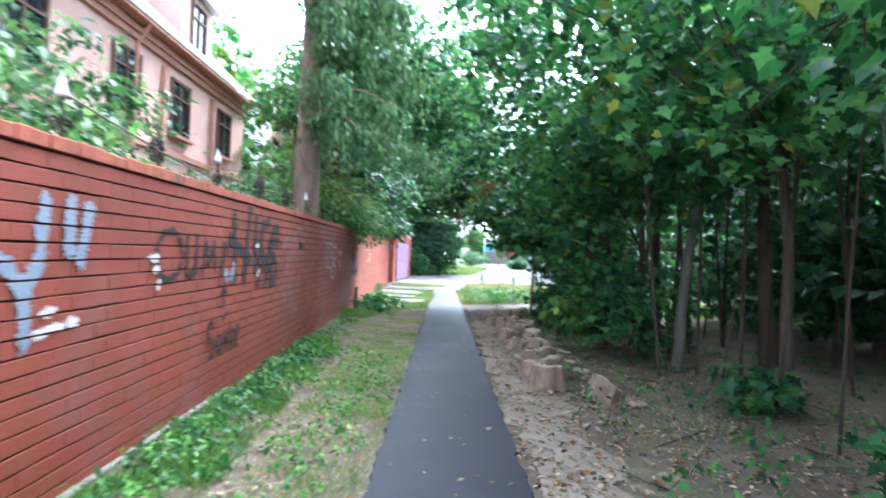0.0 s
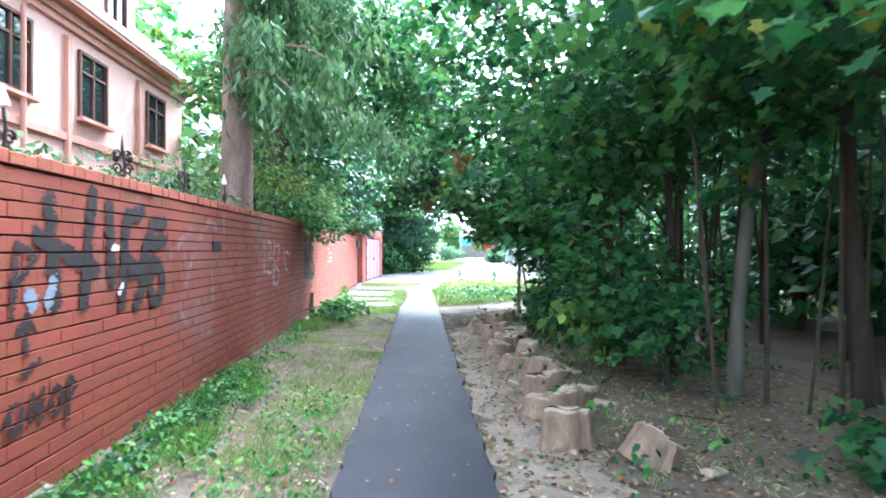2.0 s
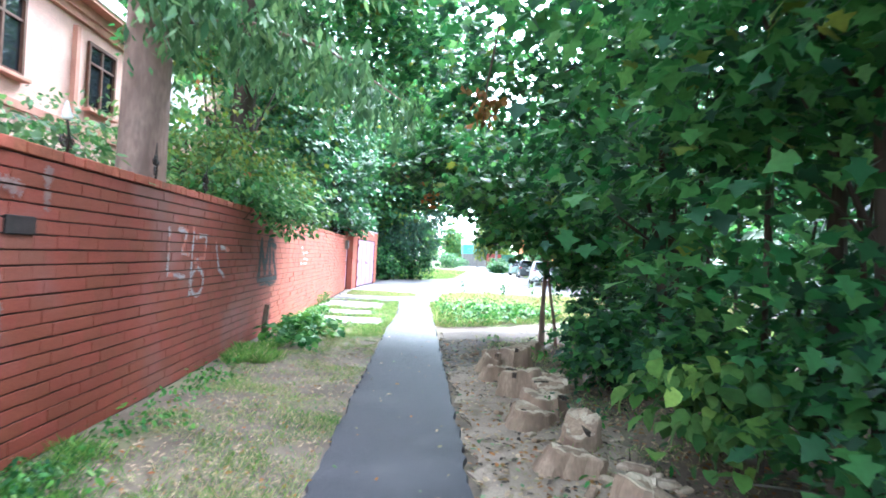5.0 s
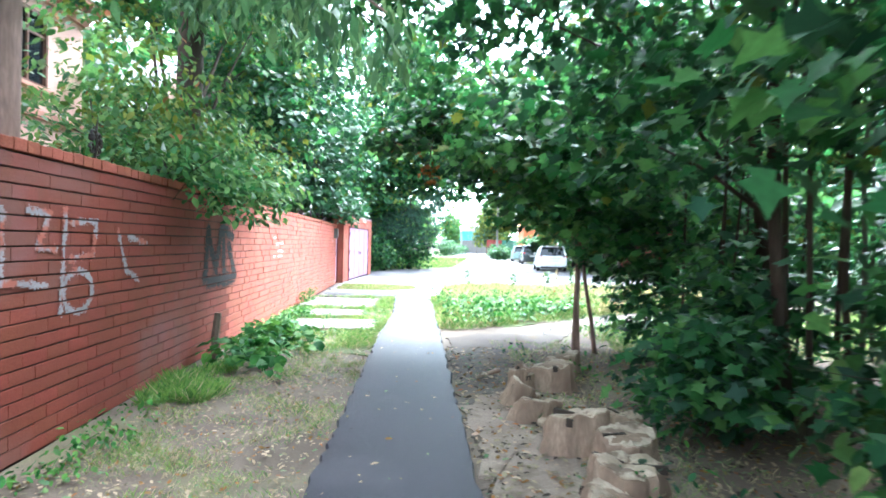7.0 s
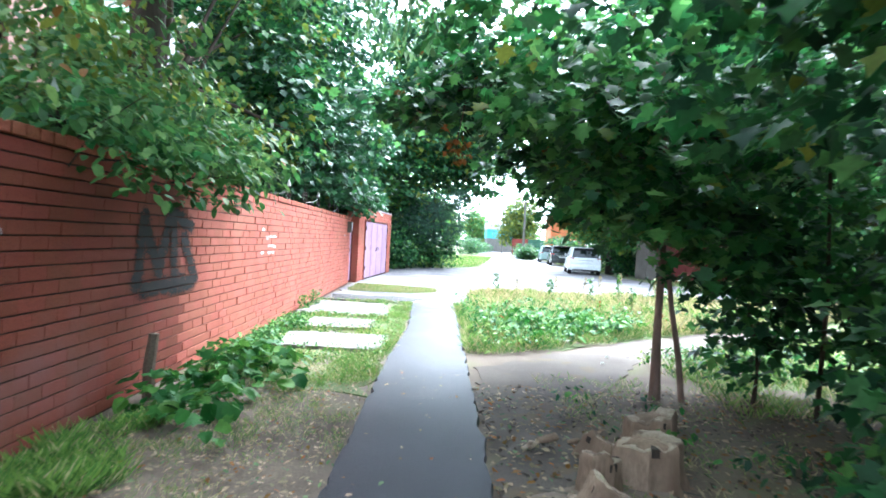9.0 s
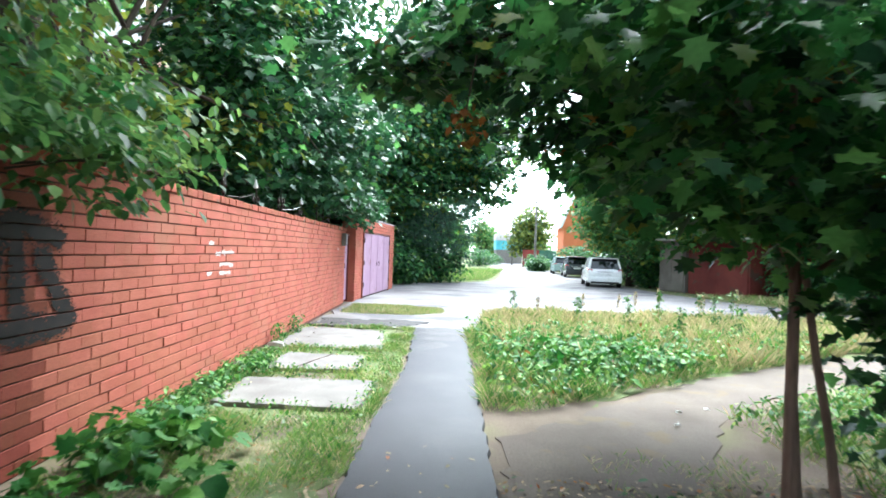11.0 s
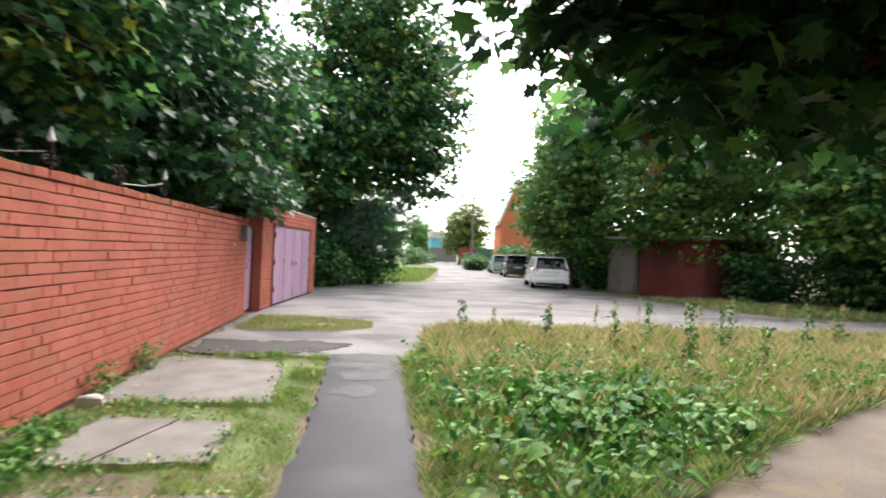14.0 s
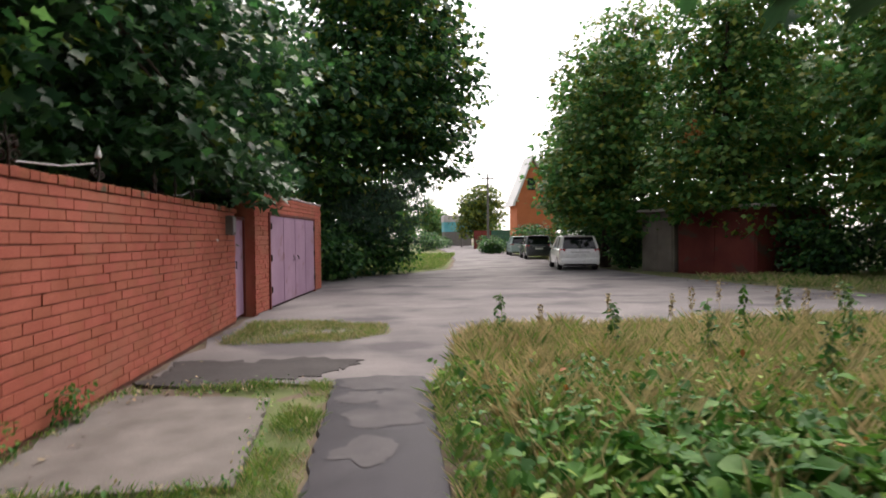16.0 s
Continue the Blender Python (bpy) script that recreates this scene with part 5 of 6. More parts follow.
strokes("graffiti", PAINT_GREY, "worn whitish sprayed tag on the bricks", [[(11.75, 1.66), (11.75, 1.25)], [(12.0, 1.66), (12.25, 1.66), (12.1, 1.42), (12.3, 1.4)], [(12.42, 1.68), (12.38, 0.95)], [(12.5, 1.6), (12.85, 1.62), (12.8, 1.35), (12.5, 1.33)], loop(12.6, 1.08, 0.2, 0.16),
                                                                           [(13.2, 1.55), (13.35, 1.2), (13.6, 1.1)], [(13.4, 1.5), (13.75, 1.45)], [(11.75, 1.2), (12.2, 1.15)]], 0.05, 0.4, seed=7)
strokes("graffiti", PAINT_BLACK, "dark sprayed block on the shaded bricks", [[(15.4, 1.0), (15.5, 1.6)], [(15.5, 1.55), (15.8, 1.1), (16.0, 1.62)], [(16.15, 0.95), (16.1, 1.65), (16.5, 1.55)], [(16.35, 1.4), (16.65, 1.0)], [(15.5, 0.95), (16.6, 0.95)]], 0.16, 0.3, seed=8)
strokes("graffiti", PAINT_WHITE, "white chalky scratches on the bricks", [[(19.16, 1.55), (19.28, 1.55)], [(19.36, 1.42), (19.5, 1.43)], [(19.55, 1.44), (19.95, 1.44)], [(19.5, 1.3), (19.62, 1.31), (19.92, 1.28)], [(19.12, 1.2), (19.22, 1.21)], [(19.5, 1.2), (19.82, 1.19)], [(27.64, 1.53), (27.74, 1.53)]], 0.04, 0.4, seed=9)


# ---- parked cars ----
def rounded(y, w, z0, z1, cut):
    """A closed section across a car at y: flat floor, bulging sides, rounded shoulders."""
    c = cut
    return [(-w + c, y, z0), (w - c, y, z0), (w, y, z0 + c), (w * 1.01, y, (z0 + z1) / 2), (w * 0.985, y, z1 - c), (w - c * 1.6, y, z1), (-w + c * 1.6, y, z1), (-w * 0.985, y, z1 - c), (-w * 1.01, y, (z0 + z1) / 2), (-w, y, z0 + c)]


def car(label, m, L, W, H, paint):
    t = thing("parked_car", label, "car", m, "parked cars")
    w = W / 2
    belt = H * 0.64
    part("body", Geo().ring([rounded(0, w * 0.86, 0.36, belt - 0.18, 0.05), rounded(0.06, w * 0.95, 0.27, belt - 0.05, 0.07), rounded(0.25, w, 0.24, belt, 0.07), rounded(L * 0.3, w, 0.22, belt, 0.07), rounded(L * 0.66, w, 0.22, belt - 0.02, 0.07),
                             rounded(L * 0.80, w * 0.98, 0.24, belt - 0.10, 0.08), rounded(L * 0.95, w * 0.9, 0.26, belt - 0.22, 0.09), rounded(L, w * 0.74, 0.34, belt - 0.36, 0.08)]), paint, t, smooth=True)

    part("glasshouse", Geo().ring([[(-w * 0.88, 0.14, belt - 0.04), (w * 0.88, 0.14, belt - 0.04), (w * 0.88, L * 0.70, belt - 0.04), (-w * 0.88, L * 0.70, belt - 0.04)],
                                   [(-w * 0.74, 0.42, H - 0.06), (w * 0.74, 0.42, H - 0.06), (w * 0.74, L * 0.50, H - 0.06), (-w * 0.74, L * 0.50, H - 0.06)]]), CAR_GLASS, t, "dark tinted window glass")
    part("roof", Geo().ring([[(-w * 0.76, y, H - 0.07), (w * 0.76, y, H - 0.07), (w * 0.74, y, H - 0.015 - d), (w * 0.4, y, H - d), (-w * 0.4, y, H - d), (-w * 0.74, y, H - 0.015 - d)] for y, d in ((0.30, 0.035), (0.45, 0.0), (L * 0.3, -0.015), (L * 0.47, 0.0), (L * 0.515, 0.035))]), paint, t, smooth=True)
    for s in (-1, 1):
        for (y0, y1, r) in ((0.17, 0.44, 0.055), (L * 0.19, L * 0.22, 0.035), (L * 0.42, L * 0.40, 0.035), (L * 0.70, L * 0.50, 0.045)):
            part("pillar", Geo().tube([(s * w * 0.885, y0, belt - 0.03), (s * w * 0.75, y1, H - 0.05)], (r, r), 6), paint, t)
        lamp = part("tail_lamp", Geo().ring([[(s * (w * 0.70 + o), yy, belt - 0.02 - q), (s * (w * 0.985 + o * 0), yy + 0.16, belt - 0.01 - q), (s * (w * 0.97), yy + 0.15, belt - 0.36 + q), (s * (w * 0.82), yy + 0.02, belt - 0.36 + q)] for yy, o, q in ((0.045, 0.0, 0.02), (-0.012, 0.01, 0.03))]), TAIL_RED, t, "red tail lamp")
        part("mirror", Geo().box(s * w * 1.02 - 0.07, s * w * 1.02 + 0.13 * (1 if s > 0 else 0.2) , L * 0.60, L * 0.60 + 0.1, belt - 0.02, belt + 0.13, ch=0.02), paint, t)
        for yy in (L * 0.19, L * 0.80):
            wh = part("wheel", Geo().tube([(s * (w - 0.19), yy, 0.32), (s * (w - 0.17), yy, 0.32), (s * (w - 0.01), yy, 0.32), (s * (w + 0.012), yy, 0.32)], (0.28, 0.32, 0.32, 0.28), 22), RUBBER, t, "black tyre")
            part("rim", Geo().tube([(s * (w - 0.02), yy, 0.32), (s * (w + 0.018), yy, 0.32)], (0.2, 0.19), 16), RIM, wh)
            part("arch", Geo().tube([(s * (w - 0.03), yy + 0.37 * math.cos(a), 0.32 + 0.37 * math.sin(a)) for a in np.linspace(0.05, 3.1, 12)], [0.035] * 12, 6), PLASTIC, t)
        for yy in (L * 0.33, L * 0.52):
            part("door_handle", Geo().box(s * w * 1.0 - 0.02, s * w * 1.0 + 0.03, yy - 0.1, yy + 0.06, belt - 0.2, belt - 0.165, ch=0.008), paint, t)
    part("bumper", Geo().ring([rounded(-0.05, w * 0.84, 0.30, 0.52, 0.05), rounded(-0.03, w * 0.93, 0.26, 0.56, 0.05), rounded(0.22, w * 1.005, 0.25, 0.57, 0.05)]), paint, t, smooth=True)
    part("bumper_skirt", Geo().box(-w * 0.8, w * 0.8, -0.055, 0.1, 0.22, 0.33, ch=0.02), PLASTIC, t)
    part("number_plate", Geo().box(-0.26, 0.26, -0.03, -0.006, 0.64, 0.75, ch=0.004), WHITE_METAL, t)
    part("trim_strip", Geo().box(-0.42, 0.42, -0.02, 0.02, 0.80, 0.835, ch=0.006), LAMP_GREY, t)
    part("rear_wiper", Geo().tube([(0, 0.14, belt + 0.02), (0.2, 0.2, belt + 0.10), (0.34, 0.21, belt + 0.12)], (0.012, 0.009, 0.007), 5), PLASTIC, t)
    part("spoiler", Geo().box(-w * 0.7, w * 0.7, 0.22, 0.46, H - 0.05, H - 0.015, ch=0.012), paint, t)
    return t


car("white hatchback with red tail lamps parked at the roadside", Matrix.Translation((9.1, 42.3, 0)) @ Matrix.Rotation(radians(-9), 4, "Z"), 4.2, 1.76, 1.54, CAR_WHITE)
car("dark grey hatchback parked nose-in behind a white car", Matrix.Translation((10.7, 55.0, 0)) @ Matrix.Rotation(radians(-7), 4, "Z"), 4.1, 1.74, 1.56, CAR_GREY)
car("pale green estate car parked beyond the dark one", Matrix.Translation((11.2, 62, 0)) @ Matrix.Rotation(radians(-7), 4, "Z"), 4.2, 1.7, 1.5, CAR_TEAL)

# ---- sheds and distance ----
SH = Matrix.Translation((11.7, 42.2, 0)) @ Matrix.Rotation(radians(-68), 4, "Z")
for k in range(2):
    s = thing("roadside_shed", ("dark red sheet-metal shed under the maples", "grey concrete panel shed under the maples")[k == 0], "shed", SH @ Matrix.Translation((0.2 + (0 if k == 0 else 1.9 + (k - 1) * 3.6), 0, 0)), "sheds across the road")
    wd = 1.7 if k == 0 else 3.4
    mt = GREY_PANEL if k == 0 else RUST_RED
    part("body", Geo().box(0, wd, 0.0, 4.5, -0.05, 2.5), mt, s)
    part("roof", Geo().box(-0.1, wd + 0.1, -0.25, 4.7, 2.5, 2.6, ch=0.01), ROOF, s)
    for q in range(2):
        lf = part("door", Geo().box(0.08 + q * (wd / 2 - 0.06), wd / 2 + 0.0 + q * (wd / 2 - 0.08), -0.05, -0.005, 0.06, 2.3, ch=0.006), mt, s)
        part("hinge", Geo().box(0.1 + q * (wd - 0.3), 0.2 + q * (wd - 0.3), -0.07, -0.045, 1.9, 1.96), IRON, lf)
gh = thing("gabled_house", "tall orange brick house with a steep pale-edged gable", "house", Matrix.Translation((15.5, 76, 0)))
part("wall", Geo().box(-1.4, 2.6, 0, 3.4, -0.05, 5.2), ORANGE_BRICK, gh)
part("gable", Geo().ring([[(-1.4, y, 5.2), (2.6, y, 5.2), (0.2, y, 9.3)] for y in (0.0, 3.3)]), ORANGE_BRICK, gh)
part("roof", Geo().ring([[(-1.95, y, 4.6), (-1.7, y, 4.6), (0.2, y, 9.4), (0.2, y, 9.8)] for y in (-0.4, 3.6)]), WHITE_METAL, gh, "pale roof edge")
part("roof", Geo().ring([[(3.1, y, 4.9), (3.0, y, 4.75), (0.2, y, 9.39), (0.2, y, 9.7)] for y in (-0.4, 3.6)]), ROOF, gh)
part("window", Geo().box(-0.3, 0.5, -0.06, 0.02, 6.2, 7.4), GLASS, gh)
ks = thing("turquoise_cabin", "small cabin clad in turquoise and white sheets", "cabin", Matrix.Translation((12.6, 112, 0)))
part("base", Geo().box(-2.2, 2.2, 0, 4, -0.05, 2.3), CONCRETE, ks)
part("cladding", Geo().box(-2.25, 2.25, -0.05, 4.05, 2.3, 3.9), BLUE_SHEET, ks)
part("roof", Geo().box(-2.3, 0.4, -0.3, 4.3, 3.9, 5.0, ch=0.05), ROOF, ks)
fen = thing("sheet_fence", "dark green sheet-metal fence along the road", "fence", Matrix.Translation((10.9, 84, 0)))
for k in range(6):
    part("panel", Geo().box(k * 1.0, k * 1.0 + 0.97, 0, 0.04, 0.1, 2.2), GREEN_FENCE if k > 1 else RUST_RED, fen)
    part("post", Geo().box(k * 1.0 - 0.03, k * 1.0 + 0.03, 0.045, 0.1, -0.05, 2.25), IRON, fen)
for (x, y, h) in ((10.4, 72, 7.4), (11.6, 100, 7.0)):
    p = thing("utility_pole", "grey concrete utility pole with a short crossarm", "pole", Matrix.Translation((x, y, 0)), "utility poles")
    part("shaft", Geo().tube([(0, 0, -0.1), (0, 0, h)], (0.14, 0.09), 8), CONCRETE, p)
    part("crossarm", Geo().box(-0.6, 0.6, -0.05, 0.05, h - 0.5, h - 0.4), IRON, p)
    for q in (-0.5, 0, 0.5):
        part("insulator", Geo().tube([(q, 0, h - 0.4), (q, 0, h - 0.27)], (0.04, 0.03), 6), WHITE_METAL, p)
sl = thing("street_lamp", "grey street lamp rising out of the maple crowns", "street lamp", Matrix.Translation((12.3, 50, 0)))
part("pole", Geo().tube([(0, 0, -0.1), (0, 0, 9.6), (-0.15, 0, 10.1), (-1.1, 0, 10.7)], (0.1, 0.06, 0.05, 0.04), 8), LAMP_GREY, sl)
part("head", Geo().ring([[(-1.0, -0.08, 10.6), (-1.0, 0.08, 10.6), (-1.0, 0.08, 10.7), (-1.0, -0.08, 10.7)], [(-1.3, -0.14, 10.74), (-1.3, 0.14, 10.74), (-1.3, 0.12, 10.88), (-1.3, -0.12, 10.88)], [(-1.65, -0.1, 10.94), (-1.65, 0.1, 10.94), (-1.65, 0.06, 11.0), (-1.65, -0.06, 11.0)]]), LAMP_GREY, sl)


# ---- grass, weeds and litter ----
LAWN = material("turf", (0.10, 0.14, 0.05), (0.19, 0.21, 0.09), 0.95, 1.6, 60, 0.8, spots=(0.27, 0.215, 0.135), spot_scale=0.8, spot_at=0.56, soft=0.15)


def lawn(outline, label):
    return sheet("lawn", ragged(outline, 0.2, 0.05), -0.08, -0.022 + 0.004 * R.random(), LAWN, label, "lawn")


lawn([(1.15, 18.0), (1.9, 18.35), (3.6, 19.8), (5.8, 21.3), (9.4, 23.0), (14, 23.6), (14, 24.9), (8.4, 26.0), (5.4, 26.7), (2.45, 26.3), (1.65, 25.3), (1.2, 23.5)], "patch of rough green grass beside the footpath")
lawn([(-1.95, 16.0), (-0.15, 16.0), (0.02, 20), (0.1, 23.7), (-0.55, 24.0), (-1.9, 24.0)], "thin grass between the wall and the path")
lawn([(-1.75, 26.4), (-0.1, 26.5), (0.75, 27.8), (-0.5, 28.4), (-1.7, 28.7)], "strip of short grass in the paved yard")
lawn([(-1.2, 40.6), (1.1, 42.2), (3.5, 45.2), (5.0, 55), (6.7, 75), (9.0, 145), (-8, 145), (-8, 41)], "grass verge along the road")
lawn([(10.9, 39), (11.9, 34.2), (13.2, 31.3), (20, 29.9), (40, 29.4), (40, 60), (18, 145), (13.8, 90), (11.5, 60), (10.9, 44)], "dry grass verge below the trees")
lawn([(3.6, 18.2), (4.5, 19.1), (6.6, 20.4), (10, 22.0), (14, 22.9), (14, 15), (4.2, 15.2)], "shaded rough grass at the edge of the thicket")


def blades(name, label, seed, n, area, height, mats, shares, keep=None, clump=0.6, lean=0.5):
    """Grass blades in clumps over a rectangle of the plan."""
    g = rand(seed)
    x0, x1, y0, y1 = area
    p = np.stack([g.uniform(x0, x1, n), g.uniform(y0, y1, n), np.zeros(n)], 1)
    dens = np.array([noise.noise((a * 1.7, b * 1.7, seed)) + 0.5 * noise.noise((a * 5, b * 5, seed)) for a, b, _ in p])
    ok = dens > g.uniform(-1, 1, n) * 0.35 + (0.0 if clump else -2) + (clump - 0.6)
    if keep is not None:
        ok &= np.array([keep(a, b) for a, b, _ in p])
    p, d = p[ok], dens[ok]
    m = len(p)
    az, ln = g.uniform(0, 2 * np.pi, m), np.abs(g.normal(0, lean, m))
    yv = np.stack([np.cos(az), np.sin(az), np.zeros(m)], 1)
    zv = np.stack([np.cos(az) * np.sin(ln), np.sin(az) * np.sin(ln), np.cos(ln)], 1)
    xv = np.stack([-np.sin(az), np.cos(az), np.zeros(m)], 1)
    h = height * g.uniform(0.45, 1.2, m) * (0.7 + 0.5 * np.clip(d, 0, 1))
    v = place(BLADE[0], np.stack([xv, yv, zv], 2), p, h)
    ob = shells(name, v, BLADE[1], mats, None, g.choice(len(mats), m, p=shares))
    return tagged(ob, label, "grass", kind="stuff")


def rosettes(name, label, seed, spots, per, size, template, mats, shares, spread, rise, keep=None, category="weeds"):
    """Broad-leaved plants: leaves spreading from many low centres."""
    g = rand(seed)
    c = np.repeat(spots, per, 0)
    n = len(c)
    az = g.uniform(0, 2 * np.pi, n)
    r = spread * np.sqrt(g.random(n))
    at = c + np.stack([np.cos(az) * r, np.sin(az) * r, rise * g.random(n) + 0.03], 1)
    if keep is not None:
        ok = np.array([keep(a, b) for a, b, _ in at])
        at, az = at[ok], az[ok]
    n = len(at)
    fr = turned(g, n, 0.35, az)
    v = place(template[0], fr, at, size * g.uniform(0.5, 1.25, n))
    v[:, :, 2] = np.maximum(v[:, :, 2], 0.012)
    return tagged(shells(name, v, template[1], mats, None, g.choice(len(mats), n, p=shares)), label, category, kind="stuff")



LEAF_MESHES = []
for k in range(6):
    lg, tpl = rand(880 + k), (LEAF_BIG, LEAF_MAPLE, LEAF_MAPLE)[k % 3]
    me = Geo().add(tpl[0] + lg.normal(0, 0.035, tpl[0].shape), tpl[1]).mesh("leaf", WEED_PIECE, True)
    LEAF_MESHES.append(me)


def burdocks(seed, spots, per, size, spread, keep, label):
    """Burdock plants, each a thing of its own, with broad drooping leaves."""
    g = rand(seed)
    for x, y, _ in spots:
        if not keep(x, y):
            continue
        plant = thing("burdock", label, "burdock", Matrix.Translation((x, y, 0)), "burdock plants")
        for k in range(per):
            az, r = g.uniform(0, 2 * math.pi), spread * math.sqrt(g.random())
            s, dip = size * g.uniform(0.5, 1.3), g.normal(-0.25, 0.3)
            leaf = new("leaf", LEAF_MESHES[int(g.integers(0, 6))])
            leaf.parent = plant
            leaf.matrix_local = Matrix.Translation((math.cos(az) * r, math.sin(az) * r, max(0.05 + 0.27 * g.random(), 0.02 + 0.6 * s * max(0, -math.sin(dip) + 0.3)))) @ Matrix.Rotation(az - math.pi / 2, 4, "Z") @ Matrix.Rotation(dip, 4, "X") @ Matrix.Rotation(g.normal(0, 0.35), 4, "Y") @ Matrix.Scale(s, 4)


off_path = lambda x, y: x < path_left(y) - 0.02 or x > path_right(y) + 0.02
on_slab = lambda x, y: any(min(p[0] for p in c) < x < max(p[0] for p in c) and min(p[1] for p in c) < y < max(p[1] for p in c) for c in slab_geo)
left_ok = lambda x, y: off_path(x, y) and not on_slab(x, y) and x > -2.05


def meadow(x, y):
    low = 18.15 + max(0, x - 1.3) * 0.68 + 0.35 * noise.noise((x * 1.1, y * 1.1, 4)) + 0.2 * noise.noise((x * 3.1, y * 3.1, 6))
    return x > path_right(y) + 0.03 + (max(0, y - 23.6) * 0.28) and y > low and y < 26.4 and x < 13


# left strip
blades("grass", "sparse dry grass on the bare strip beside the path", 900, 130000, (-1.9, 0.1, 0.5, 17), 0.06, [GRASS, STRAW], [0.6, 0.4], left_ok, 0.72, 0.8)
blades("grass", "green grass along the edge of the footpath", 916, 30000, (-1.2, -0.1, 0.5, 11.5), 0.085, [GRASS, STRAW], [0.75, 0.25], left_ok, 0.56, 0.7)
blades("grass", "green grass growing round the concrete slabs", 901, 80000, (-2.0, 0.2, 16, 24.0), 0.10, [GRASS, STRAW], [0.78, 0.22], left_ok, 0.5, 0.7)
g = rand(902)
rosettes("ground_weeds", "low dark green weeds along the foot of the wall", 903, np.stack([-1.95 + np.abs(g.normal(0, 0.26, 330)), g.uniform(1, 9.6, 330), np.zeros(330)], 1), 16, 0.065, LEAF_OVAL, [WEED, BUSH, MAPLE_DARK], [0.5, 0.2, 0.3], 0.17, 0.13, left_ok)
rosettes("ground_weeds", "thin low weeds along the foot of the wall", 917, np.stack([-1.95 + np.abs(g.normal(0, 0.18, 60)), g.uniform(9.6, 13.2, 60), np.zeros(60)], 1), 9, 0.06, LEAF_OVAL, [WEED, BUSH], [0.7, 0.3], 0.15, 0.1, left_ok)
rosettes("ground_weeds", "green weeds beside the footpath", 904, np.stack([g.normal(-0.8, 0.22, 150), g.uniform(1.5, 9.0, 150), np.zeros(150)], 1), 12, 0.06, LEAF_OVAL, [WEED, GRASS], [0.6, 0.4], 0.15, 0.08, left_ok)
burdocks(905, np.stack([g.normal(-1.45, 0.22, 34), g.uniform(14.2, 17.0, 34), np.zeros(34)], 1), 11, 0.14, 0.2, left_ok, "broad-leaved burdock plant beside the wall")
blades("grass", "tall grass tuft beside the wall", 906, 12000, (-2.0, -1.1, 12.9, 15.2), 0.19, [GRASS, STRAW], [0.9, 0.1], lambda x, y: left_ok(x, y) and math.hypot((x + 1.75) / 0.5, (y - 14.0) / 0.95) < 0.75 + 0.5 * noise.noise((x * 3, y * 2, 1)), 0.45)
rosettes("ground_weeds", "weeds along the wall beside the slabs", 907, np.stack([-1.9 + np.abs(g.normal(0, 0.22, 190)), g.uniform(16.5, 20.6, 190), np.zeros(190)], 1), 12, 0.075, LEAF_OVAL, [WEED, BUSH], [0.6, 0.4], 0.16, 0.15, left_ok)
rosettes("wall_weeds", "leafy weeds rooted in the joint below the wall", 918, np.array([(-1.98, yy, 0) for yy in (21.7, 21.8, 22.0, 22.75, 22.85, 22.95, 23.05)] * 3), 16, 0.055, LEAF_OVAL, [WEED, BUSH], [0.7, 0.3], 0.1, 0.3)
# tufts creeping over the slabs' edges
g = rand(908)
edge = []
for c in slab_geo:
    for i in range(4):
        a, b2 = c[i], c[(i + 1) % 4]
        for q in range(16):
            t = g.random()
            edge.append((a[0] + (b2[0] - a[0]) * t + g.normal(0, 0.03), a[1] + (b2[1] - a[1]) * t + g.normal(0, 0.03), 0.0))
rosettes("edge_weeds", "small weeds and grass creeping over the slab edges", 909, np.array(edge), 7, 0.04, LEAF_OVAL, [WEED, GRASS, STRAW], [0.45, 0.4, 0.15], 0.07, 0.07)
blades("grass", "longer grass among the weeds at the foot of the wall", 914, 22000, (-2.0, -1.35, 1, 10), 0.14, [GRASS, WEED], [0.7, 0.3], left_ok, 0.6)
rosettes("ground_weeds", "small weeds in the grass round the slabs", 915, np.stack([rand(8).uniform(-1.95, 0, 160), rand(9).uniform(16.5, 24, 160), np.zeros(160)], 1), 9, 0.05, LEAF_OVAL, [WEED, BUSH_PALE, STRAW], [0.6, 0.25, 0.15], 0.14, 0.1, left_ok)
# meadow
DICE = random.Random(3)
blades("grass", "long green grass with dry straw in the rough patch", 910, 190000, (1.0, 11, 18, 26.5), 0.19, [GRASS, STRAW, WEED], [0.56, 0.32, 0.12], meadow, 0.35, 0.75)
blades("dry_grass", "tall dry straw-coloured grass along the road edge", 911, 170000, (1.6, 13, 20.5, 26.5), 0.38, [STRAW, GRASS], [0.75, 0.25], lambda x, y: meadow(x, y) and DICE.random() < (y - 20.4 + 0.25 * max(0, x - 4)) / 5, 0.3, 0.4)
burdocks(912, np.stack([g.normal(2.9, 0.8, 85), g.normal(20.9, 0.75, 85), np.zeros(85)], 1)[:54], 15, 0.145, 0.33, meadow, "ragged burdock plant in the rough grass")
rosettes("ground_weeds", "mixed green weeds in the rough grass", 913, np.stack([g.uniform(1.2, 8, 760), g.uniform(18.3, 23.6, 760), np.zeros(760)], 1), 12, 0.085, LEAF_OVAL, [WEED, BUSH, GRASS, BROWN_LEAF], [0.5, 0.2, 0.28, 0.02], 0.2, 0.32, meadow)
